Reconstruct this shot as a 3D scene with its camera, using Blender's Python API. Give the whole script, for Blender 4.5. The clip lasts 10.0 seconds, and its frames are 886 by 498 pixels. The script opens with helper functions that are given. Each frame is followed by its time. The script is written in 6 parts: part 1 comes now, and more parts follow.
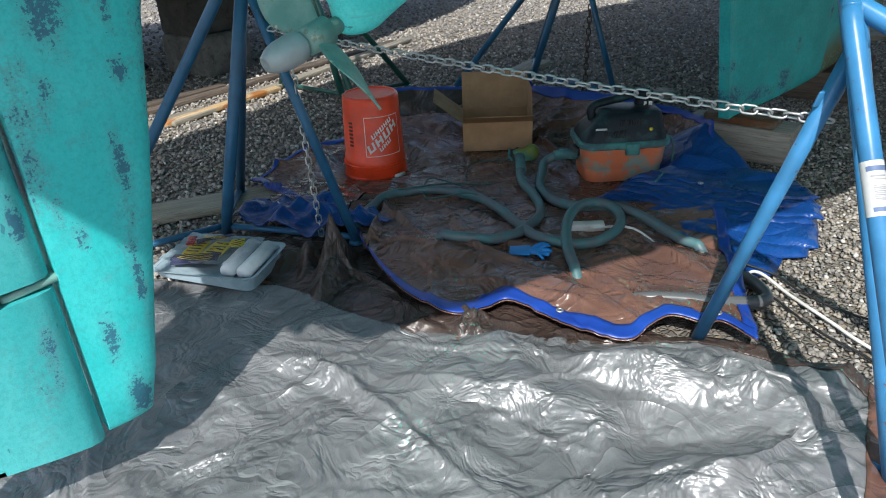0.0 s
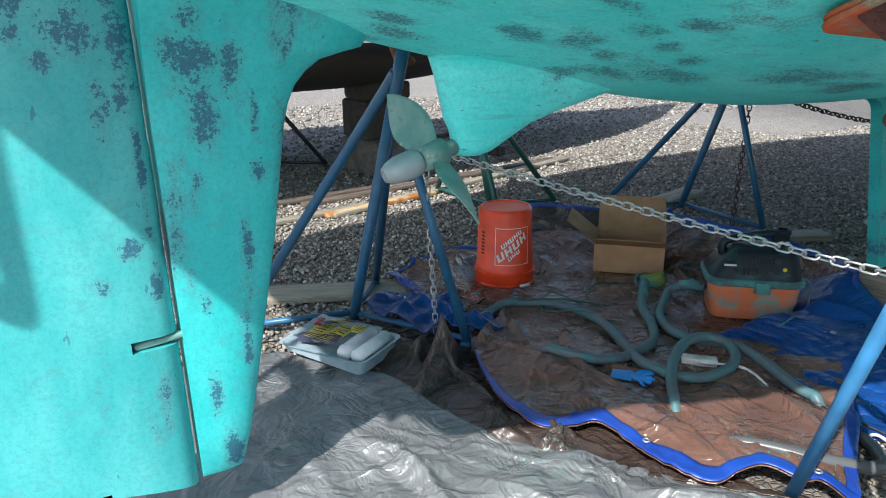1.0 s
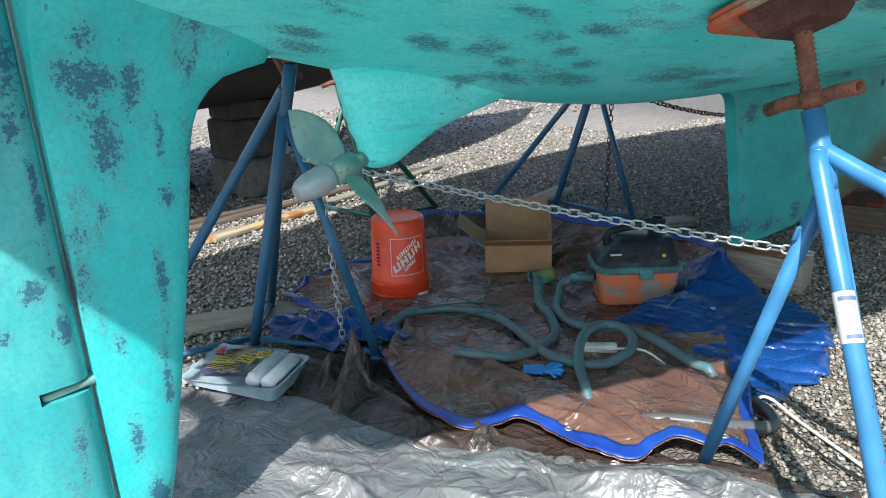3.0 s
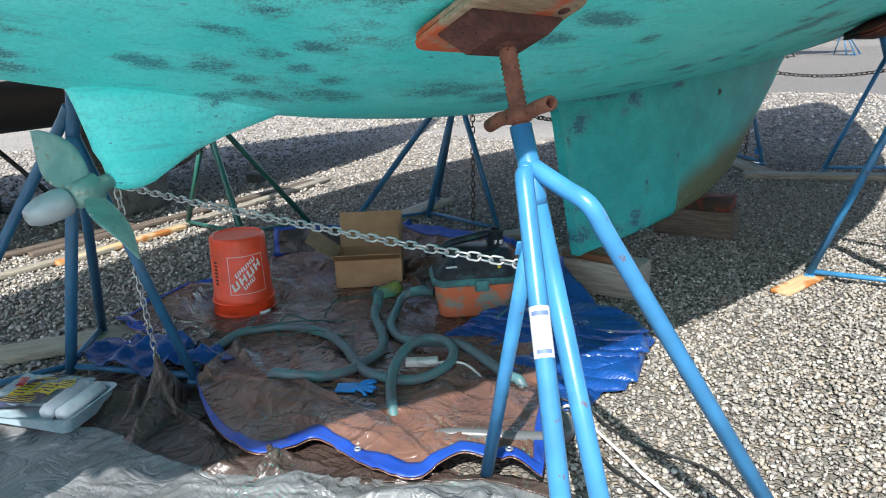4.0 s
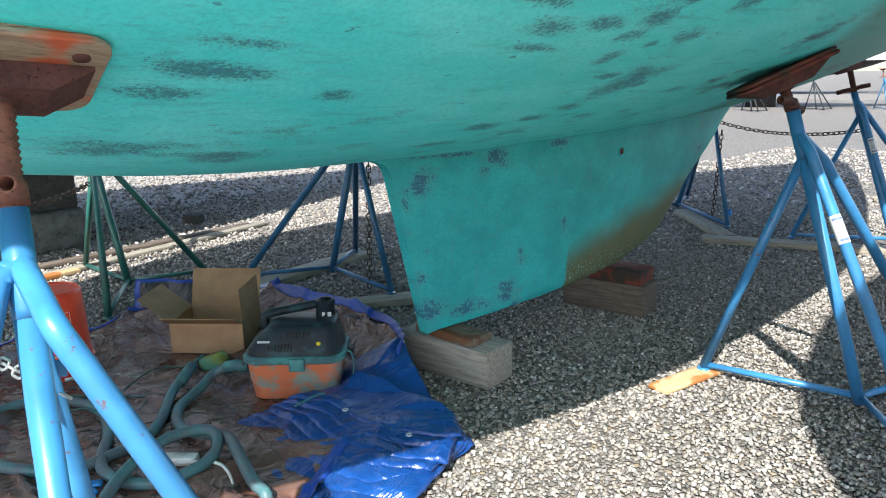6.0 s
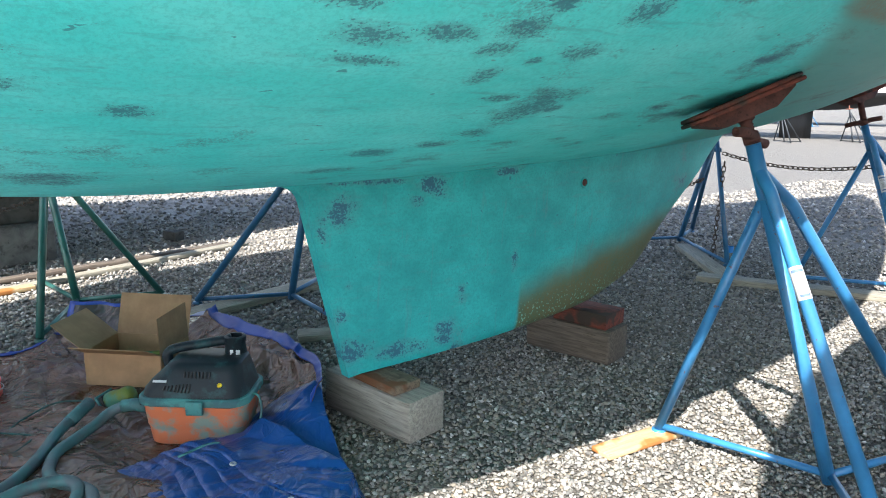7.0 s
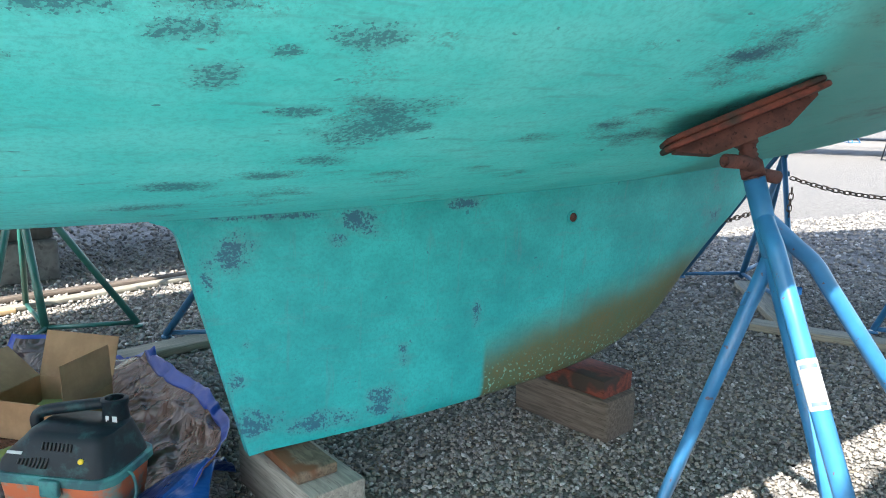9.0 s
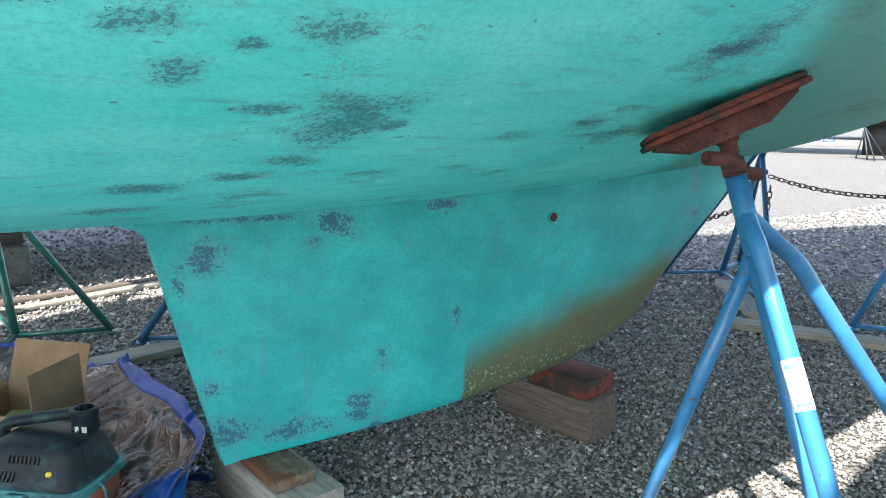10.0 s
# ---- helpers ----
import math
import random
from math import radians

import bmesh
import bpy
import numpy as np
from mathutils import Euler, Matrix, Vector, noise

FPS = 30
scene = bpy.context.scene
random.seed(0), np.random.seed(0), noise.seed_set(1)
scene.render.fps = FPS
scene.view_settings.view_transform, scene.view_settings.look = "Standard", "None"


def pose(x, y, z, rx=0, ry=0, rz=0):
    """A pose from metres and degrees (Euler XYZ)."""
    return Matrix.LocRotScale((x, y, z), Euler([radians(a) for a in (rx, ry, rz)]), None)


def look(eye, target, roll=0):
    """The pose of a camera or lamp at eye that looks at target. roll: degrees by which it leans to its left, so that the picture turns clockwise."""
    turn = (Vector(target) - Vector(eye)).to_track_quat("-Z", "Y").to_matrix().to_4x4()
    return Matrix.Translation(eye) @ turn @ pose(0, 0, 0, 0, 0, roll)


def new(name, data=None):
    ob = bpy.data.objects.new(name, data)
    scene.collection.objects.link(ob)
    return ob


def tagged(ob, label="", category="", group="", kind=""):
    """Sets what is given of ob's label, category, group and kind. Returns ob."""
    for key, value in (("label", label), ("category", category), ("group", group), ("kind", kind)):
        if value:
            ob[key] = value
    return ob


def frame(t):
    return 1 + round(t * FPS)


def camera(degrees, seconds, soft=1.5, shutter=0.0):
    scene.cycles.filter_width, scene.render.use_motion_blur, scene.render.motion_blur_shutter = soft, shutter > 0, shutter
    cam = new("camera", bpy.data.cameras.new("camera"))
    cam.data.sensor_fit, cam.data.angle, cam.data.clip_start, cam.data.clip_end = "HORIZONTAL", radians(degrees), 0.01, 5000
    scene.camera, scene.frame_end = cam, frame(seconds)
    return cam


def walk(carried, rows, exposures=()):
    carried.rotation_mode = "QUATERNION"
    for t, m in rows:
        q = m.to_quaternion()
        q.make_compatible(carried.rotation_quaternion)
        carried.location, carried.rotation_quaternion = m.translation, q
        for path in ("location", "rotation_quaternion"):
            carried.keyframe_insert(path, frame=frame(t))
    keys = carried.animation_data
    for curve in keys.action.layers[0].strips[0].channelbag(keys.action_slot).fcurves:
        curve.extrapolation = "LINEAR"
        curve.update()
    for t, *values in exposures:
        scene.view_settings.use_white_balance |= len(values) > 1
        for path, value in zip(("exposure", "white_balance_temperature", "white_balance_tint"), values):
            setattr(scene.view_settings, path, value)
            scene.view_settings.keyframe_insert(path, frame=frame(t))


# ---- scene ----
cam = camera(63.3, 10.0, soft=1.0)
PATH = [
    (0, (1.455, -3.198, 1.241), (0.152, -1.979, 0.337), -2.8),
    (0.5, (1.504, -3.187, 1.272), (0.041, -2.032, 0.548), -0.8),
    (1, (1.659, -3.128, 1.289), (0.006, -2.186, 0.671), -0.6),
    (1.5, (1.683, -3.162, 1.303), (-0.083, -2.399, 0.755), -0.5),
    (2, (1.594, -3.277, 1.3), (-0.148, -2.456, 0.761), -1.1),
    (2.5, (1.552, -3.29, 1.297), (-0.048, -2.233, 0.731), -1.7),
    (3, (1.586, -3.238, 1.288), (0.138, -1.993, 0.693), -2.3),
    (3.2, (1.628, -3.169, 1.289), (0.223, -1.879, 0.687), -2.6),
    (4.3, (1.947, -2.713, 1.281), (0.613, -1.335, 0.715), -2.2),
    (4.5, (1.952, -2.597, 1.294), (0.617, -1.215, 0.737), -1.9),
    (5, (2.028, -2.348, 1.301), (0.676, -0.971, 0.777), -1.2),
    (5.5, (2.193, -2.157, 1.311), (0.796, -0.815, 0.815), -0.7),
    (5.7, (2.22, -2.056, 1.3), (0.803, -0.732, 0.813), -0.8),
    (6.8, (2.223, -1.464, 1.274), (0.727, -0.209, 0.844), 0.3),
    (7, (2.265, -1.381, 1.277), (0.754, -0.138, 0.86), 0.7),
    (7.5, (2.235, -1.139, 1.269), (0.679, 0.067, 0.913), 1.6),
    (8, (2.17, -0.9, 1.277), (0.549, 0.23, 0.969), 2.6),
    (8.5, (2.189, -0.727, 1.275), (0.497, 0.277, 0.914), 1.8),
    (9, (2.101, -0.608, 1.28), (0.441, 0.44, 0.899), 0.8),
    (9.5, (2.066, -0.577, 1.274), (0.452, 0.54, 0.89), 0.4),
    (10, (2.071, -0.579, 1.273), (0.438, 0.513, 0.896), 0.5),
]
walk(cam, [(t, look(eye, target, roll)) for t, eye, target, roll in PATH], [(0, 0.36), (0.5, 0.60), (1.0, 0.68), (1.5, 0.60), (2.0, 0.60), (3.2, 0.82), (4.5, 1.0), (5.5, 1.12), (7.0, 1.60), (8.0, 1.80), (8.5, 1.94), (10.0, 1.94)])

# ---- world, sun, exposure ----
SUN_SLOPE = Vector((0.57, -0.85, 1.0))          # towards the sun
world = bpy.data.worlds.new("world")
scene.world = world
world.use_nodes = True
wn = world.node_tree
sky = wn.nodes.new("ShaderNodeTexSky")
sky.sky_type, sky.sun_disc = "NISHITA", False
sky.sun_elevation = math.atan2(SUN_SLOPE.z, SUN_SLOPE.xy.length)
sky.sun_rotation = math.atan2(SUN_SLOPE.x, SUN_SLOPE.y)
sky.air_density, sky.dust_density, sky.ozone_density = 1.0, 1.2, 1.0
wn.nodes["Background"].inputs["Strength"].default_value = 0.15
wn.links.new(sky.outputs[0], wn.nodes["Background"].inputs[0])
sun_data = bpy.data.lights.new("sun", "SUN")
sun_data.energy, sun_data.angle, sun_data.color = 5.0, radians(0.5), (1.0, 0.965, 0.92)
sun = new("sun", sun_data)
sun.matrix_world = look(SUN_SLOPE * 20, (0, 0, 0))


# ---- helpers ----
def part(name, bm, material, parent=None, label="", smooth=True):
    me = bpy.data.meshes.new(name)
    bm.normal_update()
    bm.to_mesh(me)
    bm.free()
    for m in (material if isinstance(material, (list, tuple)) else [material]):
        me.materials.append(m)
    if smooth:
        me.shade_smooth()
    ob = new(name, me)
    if parent is not None:
        ob.parent = parent
    if label:
        tagged(ob, label)
    return ob


def thing(name, label, category, m=None, group="", kind=""):
    ob = new(name)
    ob.empty_display_size = 0.05
    if m is not None:
        ob.matrix_world = m
    return tagged(ob, label, category, group, kind)


def sharp(ob, deg=35):
    ob.data.set_sharp_from_angle(angle=radians(deg))
    return ob


def add_box(bm, size, m=Matrix(), bevel=0.0, seg=2, mi=0):
    r = bmesh.ops.create_cube(bm, size=1.0, matrix=m @ Matrix.Diagonal((*size, 1)))
    fs = list({f for v in r["verts"] for f in v.link_faces})
    for f in fs:
        f.material_index = mi
    if bevel:
        es = list({e for f in fs for e in f.edges})
        out = bmesh.ops.bevel(bm, geom=es, offset=bevel, segments=seg, affect="EDGES", profile=0.5)
        for f in out["faces"]:
            f.material_index = mi
    return r


def tube(bm, pts, r, seg=12, cap=True, closed=False, mi=0, radii=None):
    """A pipe along a list of points."""
    pts = [Vector(p) for p in pts]
    n = len(pts)
    rings, up = [], None
    for i, p in enumerate(pts):
        a = pts[(i - 1) % n] if closed or i > 0 else pts[i]
        b = pts[(i + 1) % n] if closed or i < n - 1 else pts[i]
        d = (b - a).normalized()
        if up is None:
            up = d.orthogonal().normalized()
        up = (up - d * up.dot(d)).normalized()
        side = d.cross(up)
        rr = radii[i] if radii else r
        rings.append([bm.verts.new(p + (up * math.cos(2 * math.pi * k / seg) + side * math.sin(2 * math.pi * k / seg)) * rr) for k in range(seg)])
    pairs = list(zip(rings, rings[1:])) + ([(rings[-1], rings[0])] if closed else [])
    for ra, rb in pairs:
        for k in range(seg):
            f = bm.faces.new((ra[k], ra[(k + 1) % seg], rb[(k + 1) % seg], rb[k]))
            f.material_index = mi
    if cap and not closed:
        bm.faces.new(rings[0][::-1]).material_index = mi
        bm.faces.new(rings[-1]).material_index = mi
    return rings


def smooth_path(pts, n=8):
    """Catmull-Rom through the points."""
    P = [Vector(p) for p in pts]
    P = [P[0] * 2 - P[1]] + P + [P[-1] * 2 - P[-2]]
    out = []
    for i in range(1, len(P) - 2):
        for k in range(n):
            t = k / n
            a, b, c, d = P[i - 1], P[i], P[i + 1], P[i + 2]
            out.append(0.5 * ((2 * b) + (c - a) * t + (2 * a - 5 * b + 4 * c - d) * t * t + (3 * b - a - 3 * c + d) * t ** 3))
    out.append(P[-2])
    return out


def resample(pts, step):
    P = [Vector(p) for p in pts]
    L = [0.0]
    for a, b in zip(P, P[1:]):
        L.append(L[-1] + (b - a).length)
    n = max(2, round(L[-1] / step) + 1)
    out, j = [], 0
    for i in range(n):
        s = L[-1] * i / (n - 1)
        while j < len(L) - 2 and L[j + 1] < s:
            j += 1
        w = (s - L[j]) / max(1e-9, L[j + 1] - L[j])
        out.append(P[j].lerp(P[j + 1], min(1, max(0, w))))
    return out


def loft(bm, rings, closed=True, cap=True, mi=0):
    V = [[bm.verts.new(p) for p in r] for r in rings]
    n = len(V[0])
    for a, b in zip(V, V[1:]):
        for k in range(n if closed else n - 1):
            bm.faces.new((a[k], a[(k + 1) % n], b[(k + 1) % n], b[k])).material_index = mi
    if cap and closed:
        bm.faces.new(V[0][::-1]).material_index = mi
        bm.faces.new(V[-1]).material_index = mi
    return V


def lerp_table(table, x):
    return float(np.interp(x, [a for a, _ in table], [b for _, b in table]))


# ---- materials ----
class Nodes:
    """A small builder of node materials."""

    def __init__(self, name):
        self.m = bpy.data.materials.new(name)
        self.m.use_nodes = True
        self.t = self.m.node_tree
        self.b = self.t.nodes["Principled BSDF"]
        self.co = self.t.nodes.new("ShaderNodeTexCoord").outputs["Object"]

    def link(self, a, b):
        self.t.links.new(a, b)

    def val(self, sock, v):
        if hasattr(v, "is_output"):
            self.link(v, sock)
        else:
            sock.default_value = v

    def mapping(self, scale=(1, 1, 1), rot=(0, 0, 0), src=None):
        n = self.t.nodes.new("ShaderNodeMapping")
        n.inputs["Scale"].default_value = scale
        n.inputs["Rotation"].default_value = rot
        self.link(src or self.co, n.inputs[0])
        return n.outputs[0]

    def noise(self, scale, detail=4, rough=0.55, src=None, dist=0.0):
        n = self.t.nodes.new("ShaderNodeTexNoise")
        n.inputs["Scale"].default_value, n.inputs["Detail"].default_value = scale, detail
        n.inputs["Roughness"].default_value, n.inputs["Distortion"].default_value = rough, dist
        self.link(src or self.co, n.inputs["Vector"])
        return n.outputs["Fac"]

    def voronoi(self, scale, feature="F1", out="Distance", src=None, rand=1.0):
        n = self.t.nodes.new("ShaderNodeTexVoronoi")
        n.feature = feature
        n.inputs["Scale"].default_value, n.inputs["Randomness"].default_value = scale, rand
        self.link(src or self.co, n.inputs["Vector"])
        return n.outputs[out]

    def math(self, op, a, b=0.0, c=0.0):
        n = self.t.nodes.new("ShaderNodeMath")
        n.operation = op
        for s, v in zip(n.inputs, (a, b, c)):
            self.val(s, v)
        return n.outputs[0]

    def ramp(self, f, lo, hi, smooth=True):
        n = self.t.nodes.new("ShaderNodeMapRange")
        n.interpolation_type = "SMOOTHSTEP" if smooth else "LINEAR"
        self.link(f, n.inputs[0])
        n.inputs[1].default_value, n.inputs[2].default_value = lo, hi
        return n.outputs[0]

    def mix(self, f, a, b, mode="MIX"):
        n = self.t.nodes.new("ShaderNodeMix")
        n.data_type, n.blend_type = "RGBA", mode
        self.val(n.inputs[0], f)
        for s, v in ((n.inputs[6], a), (n.inputs[7], b)):
            self.val(s, v if hasattr(v, "is_output") else (*v, 1))
        return n.outputs[2]

    def sep(self, src=None):
        n = self.t.nodes.new("ShaderNodeSeparateXYZ")
        self.link(src or self.co, n.inputs[0])
        return n.outputs

    def blobs(self, a, b, spots):
        """Height of soft elliptical spots (a, b, half-length, half-width) over the plane of a and b."""
        c = self.t.nodes.new("ShaderNodeCombineXYZ")
        self.link(a, c.inputs[0])
        self.link(b, c.inputs[1])
        near = None
        for p, q, rp, rq in spots:
            m = self.t.nodes.new("ShaderNodeVectorMath")
            m.operation = "MULTIPLY_ADD"
            self.link(c.outputs[0], m.inputs[0])
            m.inputs[1].default_value = (1 / rp, 1 / rq, 0)
            m.inputs[2].default_value = (-p / rp, -q / rq, 0)
            d = self.t.nodes.new("ShaderNodeVectorMath")
            d.operation = "LENGTH"
            self.link(m.outputs[0], d.inputs[0])
            near = d.outputs["Value"] if near is None else self.math("MINIMUM", near, d.outputs["Value"])
        return self.math("SUBTRACT", 1.0, near)

    def random(self):
        return self.t.nodes.new("ShaderNodeObjectInfo").outputs["Random"]

    def island(self):
        return self.t.nodes.new("ShaderNodeNewGeometry").outputs["Random Per Island"]

    def facet_normal(self, layers):
        """Flat creased facets: each cell leans its own way."""
        geo = self.t.nodes.new("ShaderNodeNewGeometry").outputs["Normal"]
        for scale, amount, rot, stretch in layers:
            cell = self.voronoi(scale, "F1", "Color", self.mapping((1, stretch, 0.6), (0, 0, rot)))
            n = self.t.nodes.new("ShaderNodeVectorMath")
            n.operation = "MULTIPLY_ADD"
            self.link(cell, n.inputs[0])
            n.inputs[1].default_value = (amount, amount, 0)
            off = self.t.nodes.new("ShaderNodeVectorMath")
            off.operation = "SUBTRACT"
            self.link(geo, off.inputs[0])
            off.inputs[1].default_value = (amount / 2, amount / 2, 0)
            self.link(off.outputs[0], n.inputs[2])
            geo = n.outputs[0]
        n = self.t.nodes.new("ShaderNodeVectorMath")
        n.operation = "NORMALIZE"
        self.link(geo, n.inputs[0])
        return n.outputs[0]

    def done(self, color, rough=0.5, metal=0.0, bump=None, strength=0.3, dist=0.002, spec=None, normal=None):
        v = color if hasattr(color, "is_output") else (*color, 1)
        self.val(self.b.inputs["Base Color"], v)
        self.val(self.b.inputs["Roughness"], rough)
        self.val(self.b.inputs["Metallic"], metal)
        if spec is not None:
            self.b.inputs["Specular IOR Level"].default_value = spec
        if bump is not None:
            n = self.t.nodes.new("ShaderNodeBump")
            if normal is not None:
                self.link(normal, n.inputs["Normal"])
            n.inputs["Strength"].default_value, n.inputs["Distance"].default_value = strength, dist
            self.link(bump, n.inputs["Height"])
            self.link(n.outputs[0], self.b.inputs["Normal"])
        return self.m


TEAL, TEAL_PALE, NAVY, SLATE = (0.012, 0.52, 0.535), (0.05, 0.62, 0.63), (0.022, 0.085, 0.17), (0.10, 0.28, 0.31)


def antifouling(name, stretch, patch, stain=False, top_stain=False, deep=TEAL, pale=TEAL_PALE, spots=(), plane="yz", worn=0.85, speck=3.0):
    """Sanded teal bottom paint, worn through to the dark blue coat beneath."""
    k = Nodes(name)
    src = k.mapping(stretch)
    broad = k.noise(1.7, 3, 0.6, src)
    mid = k.noise(6.5, 4, 0.65, src)
    grit = k.noise(150, 2, 0.8)
    streak = k.noise(16, 3, 0.7, k.mapping((stretch[0], stretch[1] * 0.4, stretch[2] * 1.6)))
    tone = k.mix(k.ramp(k.noise(3.0, 5, 0.65, src), 0.3, 0.72), deep, pale)
    tone = k.mix(k.math("MULTIPLY", k.ramp(streak, 0.52, 0.75), 0.35), tone, SLATE)
    # worn patches: broad islands whose rims break up into stipple
    f = k.math("ADD", k.math("MULTIPLY", broad, 0.62), k.math("MULTIPLY", mid, 0.38))
    f = k.math("ADD", f, k.math("MULTIPLY", k.math("SUBTRACT", grit, 0.5), 0.22))
    x, y, z = k.sep()
    if stain:
        # wear along the keel's lower and after edges
        foot = k.math("SUBTRACT", z, k.math("MULTIPLY_ADD", y, 0.055, 0.208))
        aft_edge = k.math("ADD", y, k.math("MULTIPLY", k.math("SUBTRACT", z, 0.2), 0.247))
        low = k.math("MULTIPLY", k.math("SUBTRACT", 1.0, k.ramp(foot, 0.02, 0.15)), k.math("SUBTRACT", 1.0, k.ramp(y, 0.45, 0.75)))
        te = k.math("SUBTRACT", 1.0, k.ramp(aft_edge, 0.004, 0.05))
        corner = k.math("MULTIPLY", k.math("SUBTRACT", 1.0, k.ramp(aft_edge, 0.10, 0.55)), k.ramp(z, 0.66, 0.86))
        f = k.math("ADD", f, k.math("ADD", k.math("MULTIPLY", low, 0.055), k.math("ADD", k.math("MULTIPLY", te, 0.05), k.math("MULTIPLY", corner, 0.028))))
        drip = k.noise(11, 3, 0.6, k.mapping((1, 3.2, 0.35)))
        tone = k.mix(k.math("MULTIPLY", k.ramp(drip, 0.60, 0.70), 0.35), tone, SLATE)
    tone = k.mix(k.math("MULTIPLY", k.ramp(f, patch - 0.06, patch + 0.0), 0.55), tone, SLATE)
    tone = k.mix(k.math("MULTIPLY", k.ramp(f, patch, patch + 0.03), 0.85), tone, NAVY)
    if spots:
        pick = {"x": x, "y": y, "z": z}
        g = k.blobs(pick[plane[0]], pick[plane[1]], spots)
        rag = k.noise(11, 5, 0.75, k.mapping((1, 0.6, 1.1)))
        pepper = k.noise(105, 3, 0.75)
        g = k.math("ADD", k.math("MINIMUM", g, 0.62), k.math("MULTIPLY", k.math("SUBTRACT", rag, 0.5), 3.4))
        soft = k.math("ADD", g, k.math("MULTIPLY", k.math("SUBTRACT", grit, 0.5), 1.2))
        g = k.math("ADD", g, k.math("MULTIPLY", k.math("SUBTRACT", pepper, 0.5), speck))
        tone = k.mix(k.math("MULTIPLY", k.ramp(soft, -0.5, 0.6), 0.42), tone, SLATE)
        tone = k.mix(k.math("MULTIPLY", k.ramp(g, 0.34, 0.60), worn), tone, NAVY)
    # small dark scuffs and pits
    pits = k.math("ADD", k.noise(24, 2, 0.5, src), k.math("MULTIPLY", k.math("SUBTRACT", grit, 0.5), 0.1))
    tone = k.mix(k.math("MULTIPLY", k.ramp(pits, 0.73, 0.76), 0.6), tone, NAVY)
    x, y, z = k.sep()
    if stain:
        # brown slime along the forward foot of the keel, with a straight after edge
        wob = k.math("MULTIPLY", k.math("SUBTRACT", k.noise(5, 4), 0.5), 0.10)
        level = k.math("SUBTRACT", k.math("ADD", z, wob), k.math("MULTIPLY", k.math("SUBTRACT", y, 0.82), 0.21))
        low = k.math("SUBTRACT", 1.0, k.ramp(level, 0.34, 0.54))
        aft = k.ramp(k.math("ADD", y, k.math("MULTIPLY", wob, 0.25)), 0.815, 0.84)
        g = k.math("MULTIPLY", low, aft)
        tone = k.mix(k.math("MULTIPLY", g, 0.93), tone, k.mix(k.noise(9, 4), (0.19, 0.095, 0.015), (0.06, 0.10, 0.03)))
        specks = k.math("MULTIPLY", g, k.math("MULTIPLY", k.ramp(k.noise(70, 1), 0.62, 0.66), k.math("SUBTRACT", 1.0, k.ramp(foot, 0.03, 0.17))))
        tone = k.mix(specks, tone, (0.22, 0.50, 0.40))
    if top_stain:
        wob = k.math("MULTIPLY", k.math("SUBTRACT", k.noise(2.5, 4), 0.5), 0.5)
        # the older olive coat forward of a slanting edge, with a brown line near the top
        edge = k.math("MULTIPLY_ADD", k.math("SUBTRACT", z, 1.334), 2.0, k.math("MULTIPLY_ADD", wob, 0.22, y))
        g = k.ramp(edge, 0.80, 1.02)
        tone = k.mix(k.math("MULTIPLY", g, 0.62), tone, (0.085, 0.20, 0.15))
        tone = k.mix(k.math("MULTIPLY", g, k.math("MULTIPLY", k.ramp(z, 1.475, 1.50), 0.7)), tone, (0.23, 0.16, 0.085))
        # grey dust and red primer showing in the after run
        scr = k.noise(7, 4, 0.6, k.mapping((2.0, 0.9, 3.0)))
        tone = k.mix(k.math("MULTIPLY", k.ramp(scr, 0.70, 0.74), 0.5), tone, (0.16, 0.05, 0.045))
    tone = k.mix(k.math("MULTIPLY", k.ramp(k.noise(85, 3, 0.8), 0.40, 0.70), 0.32), tone, tuple(v * 0.55 for v in deep))
    bump = k.math("ADD", k.math("MULTIPLY", grit, 0.35), k.math("MULTIPLY", mid, 0.65))
    return k.done(tone, 0.52, 0, bump, 0.35, 0.004, 0.5)


# worn-through spots by place
WEAR_MIDSHIPS = [(-0.18, 1.25, 0.05, 0.03), (-0.05, 0.98, 0.085, 0.125), (-0.08, 0.8, 0.08, 0.03), (-0.13, 0.71, 0.06, 0.03), (-0.32, 0.65, 0.08, 0.04), (-0.33, 0.46, 0.08, 0.04), (-0.35, 1.14, 0.035, 0.035), (-0.28, 1.21, 0.02, 0.015), (-0.41, 1.24, 0.05, 0.025), (-0.19, 1.03, 0.055, 0.02), (0.05, 0.97, 0.03, 0.03), (0.38, 0.9, 0.05, 0.03), (-0.15, 1.39, 0.06, 0.035), (-0.4, 1.3, 0.05, 0.04), (-0.54, 1.27, 0.07, 0.025), (-0.7, 1.24, 0.07, 0.03), (-0.66, 1.16, 0.085, 0.016), (-0.18, 1.26, 0.03, 0.02), (-0.38, 1.38, 0.03, 0.02), (-0.33, 1.15, 0.02, 0.03)]
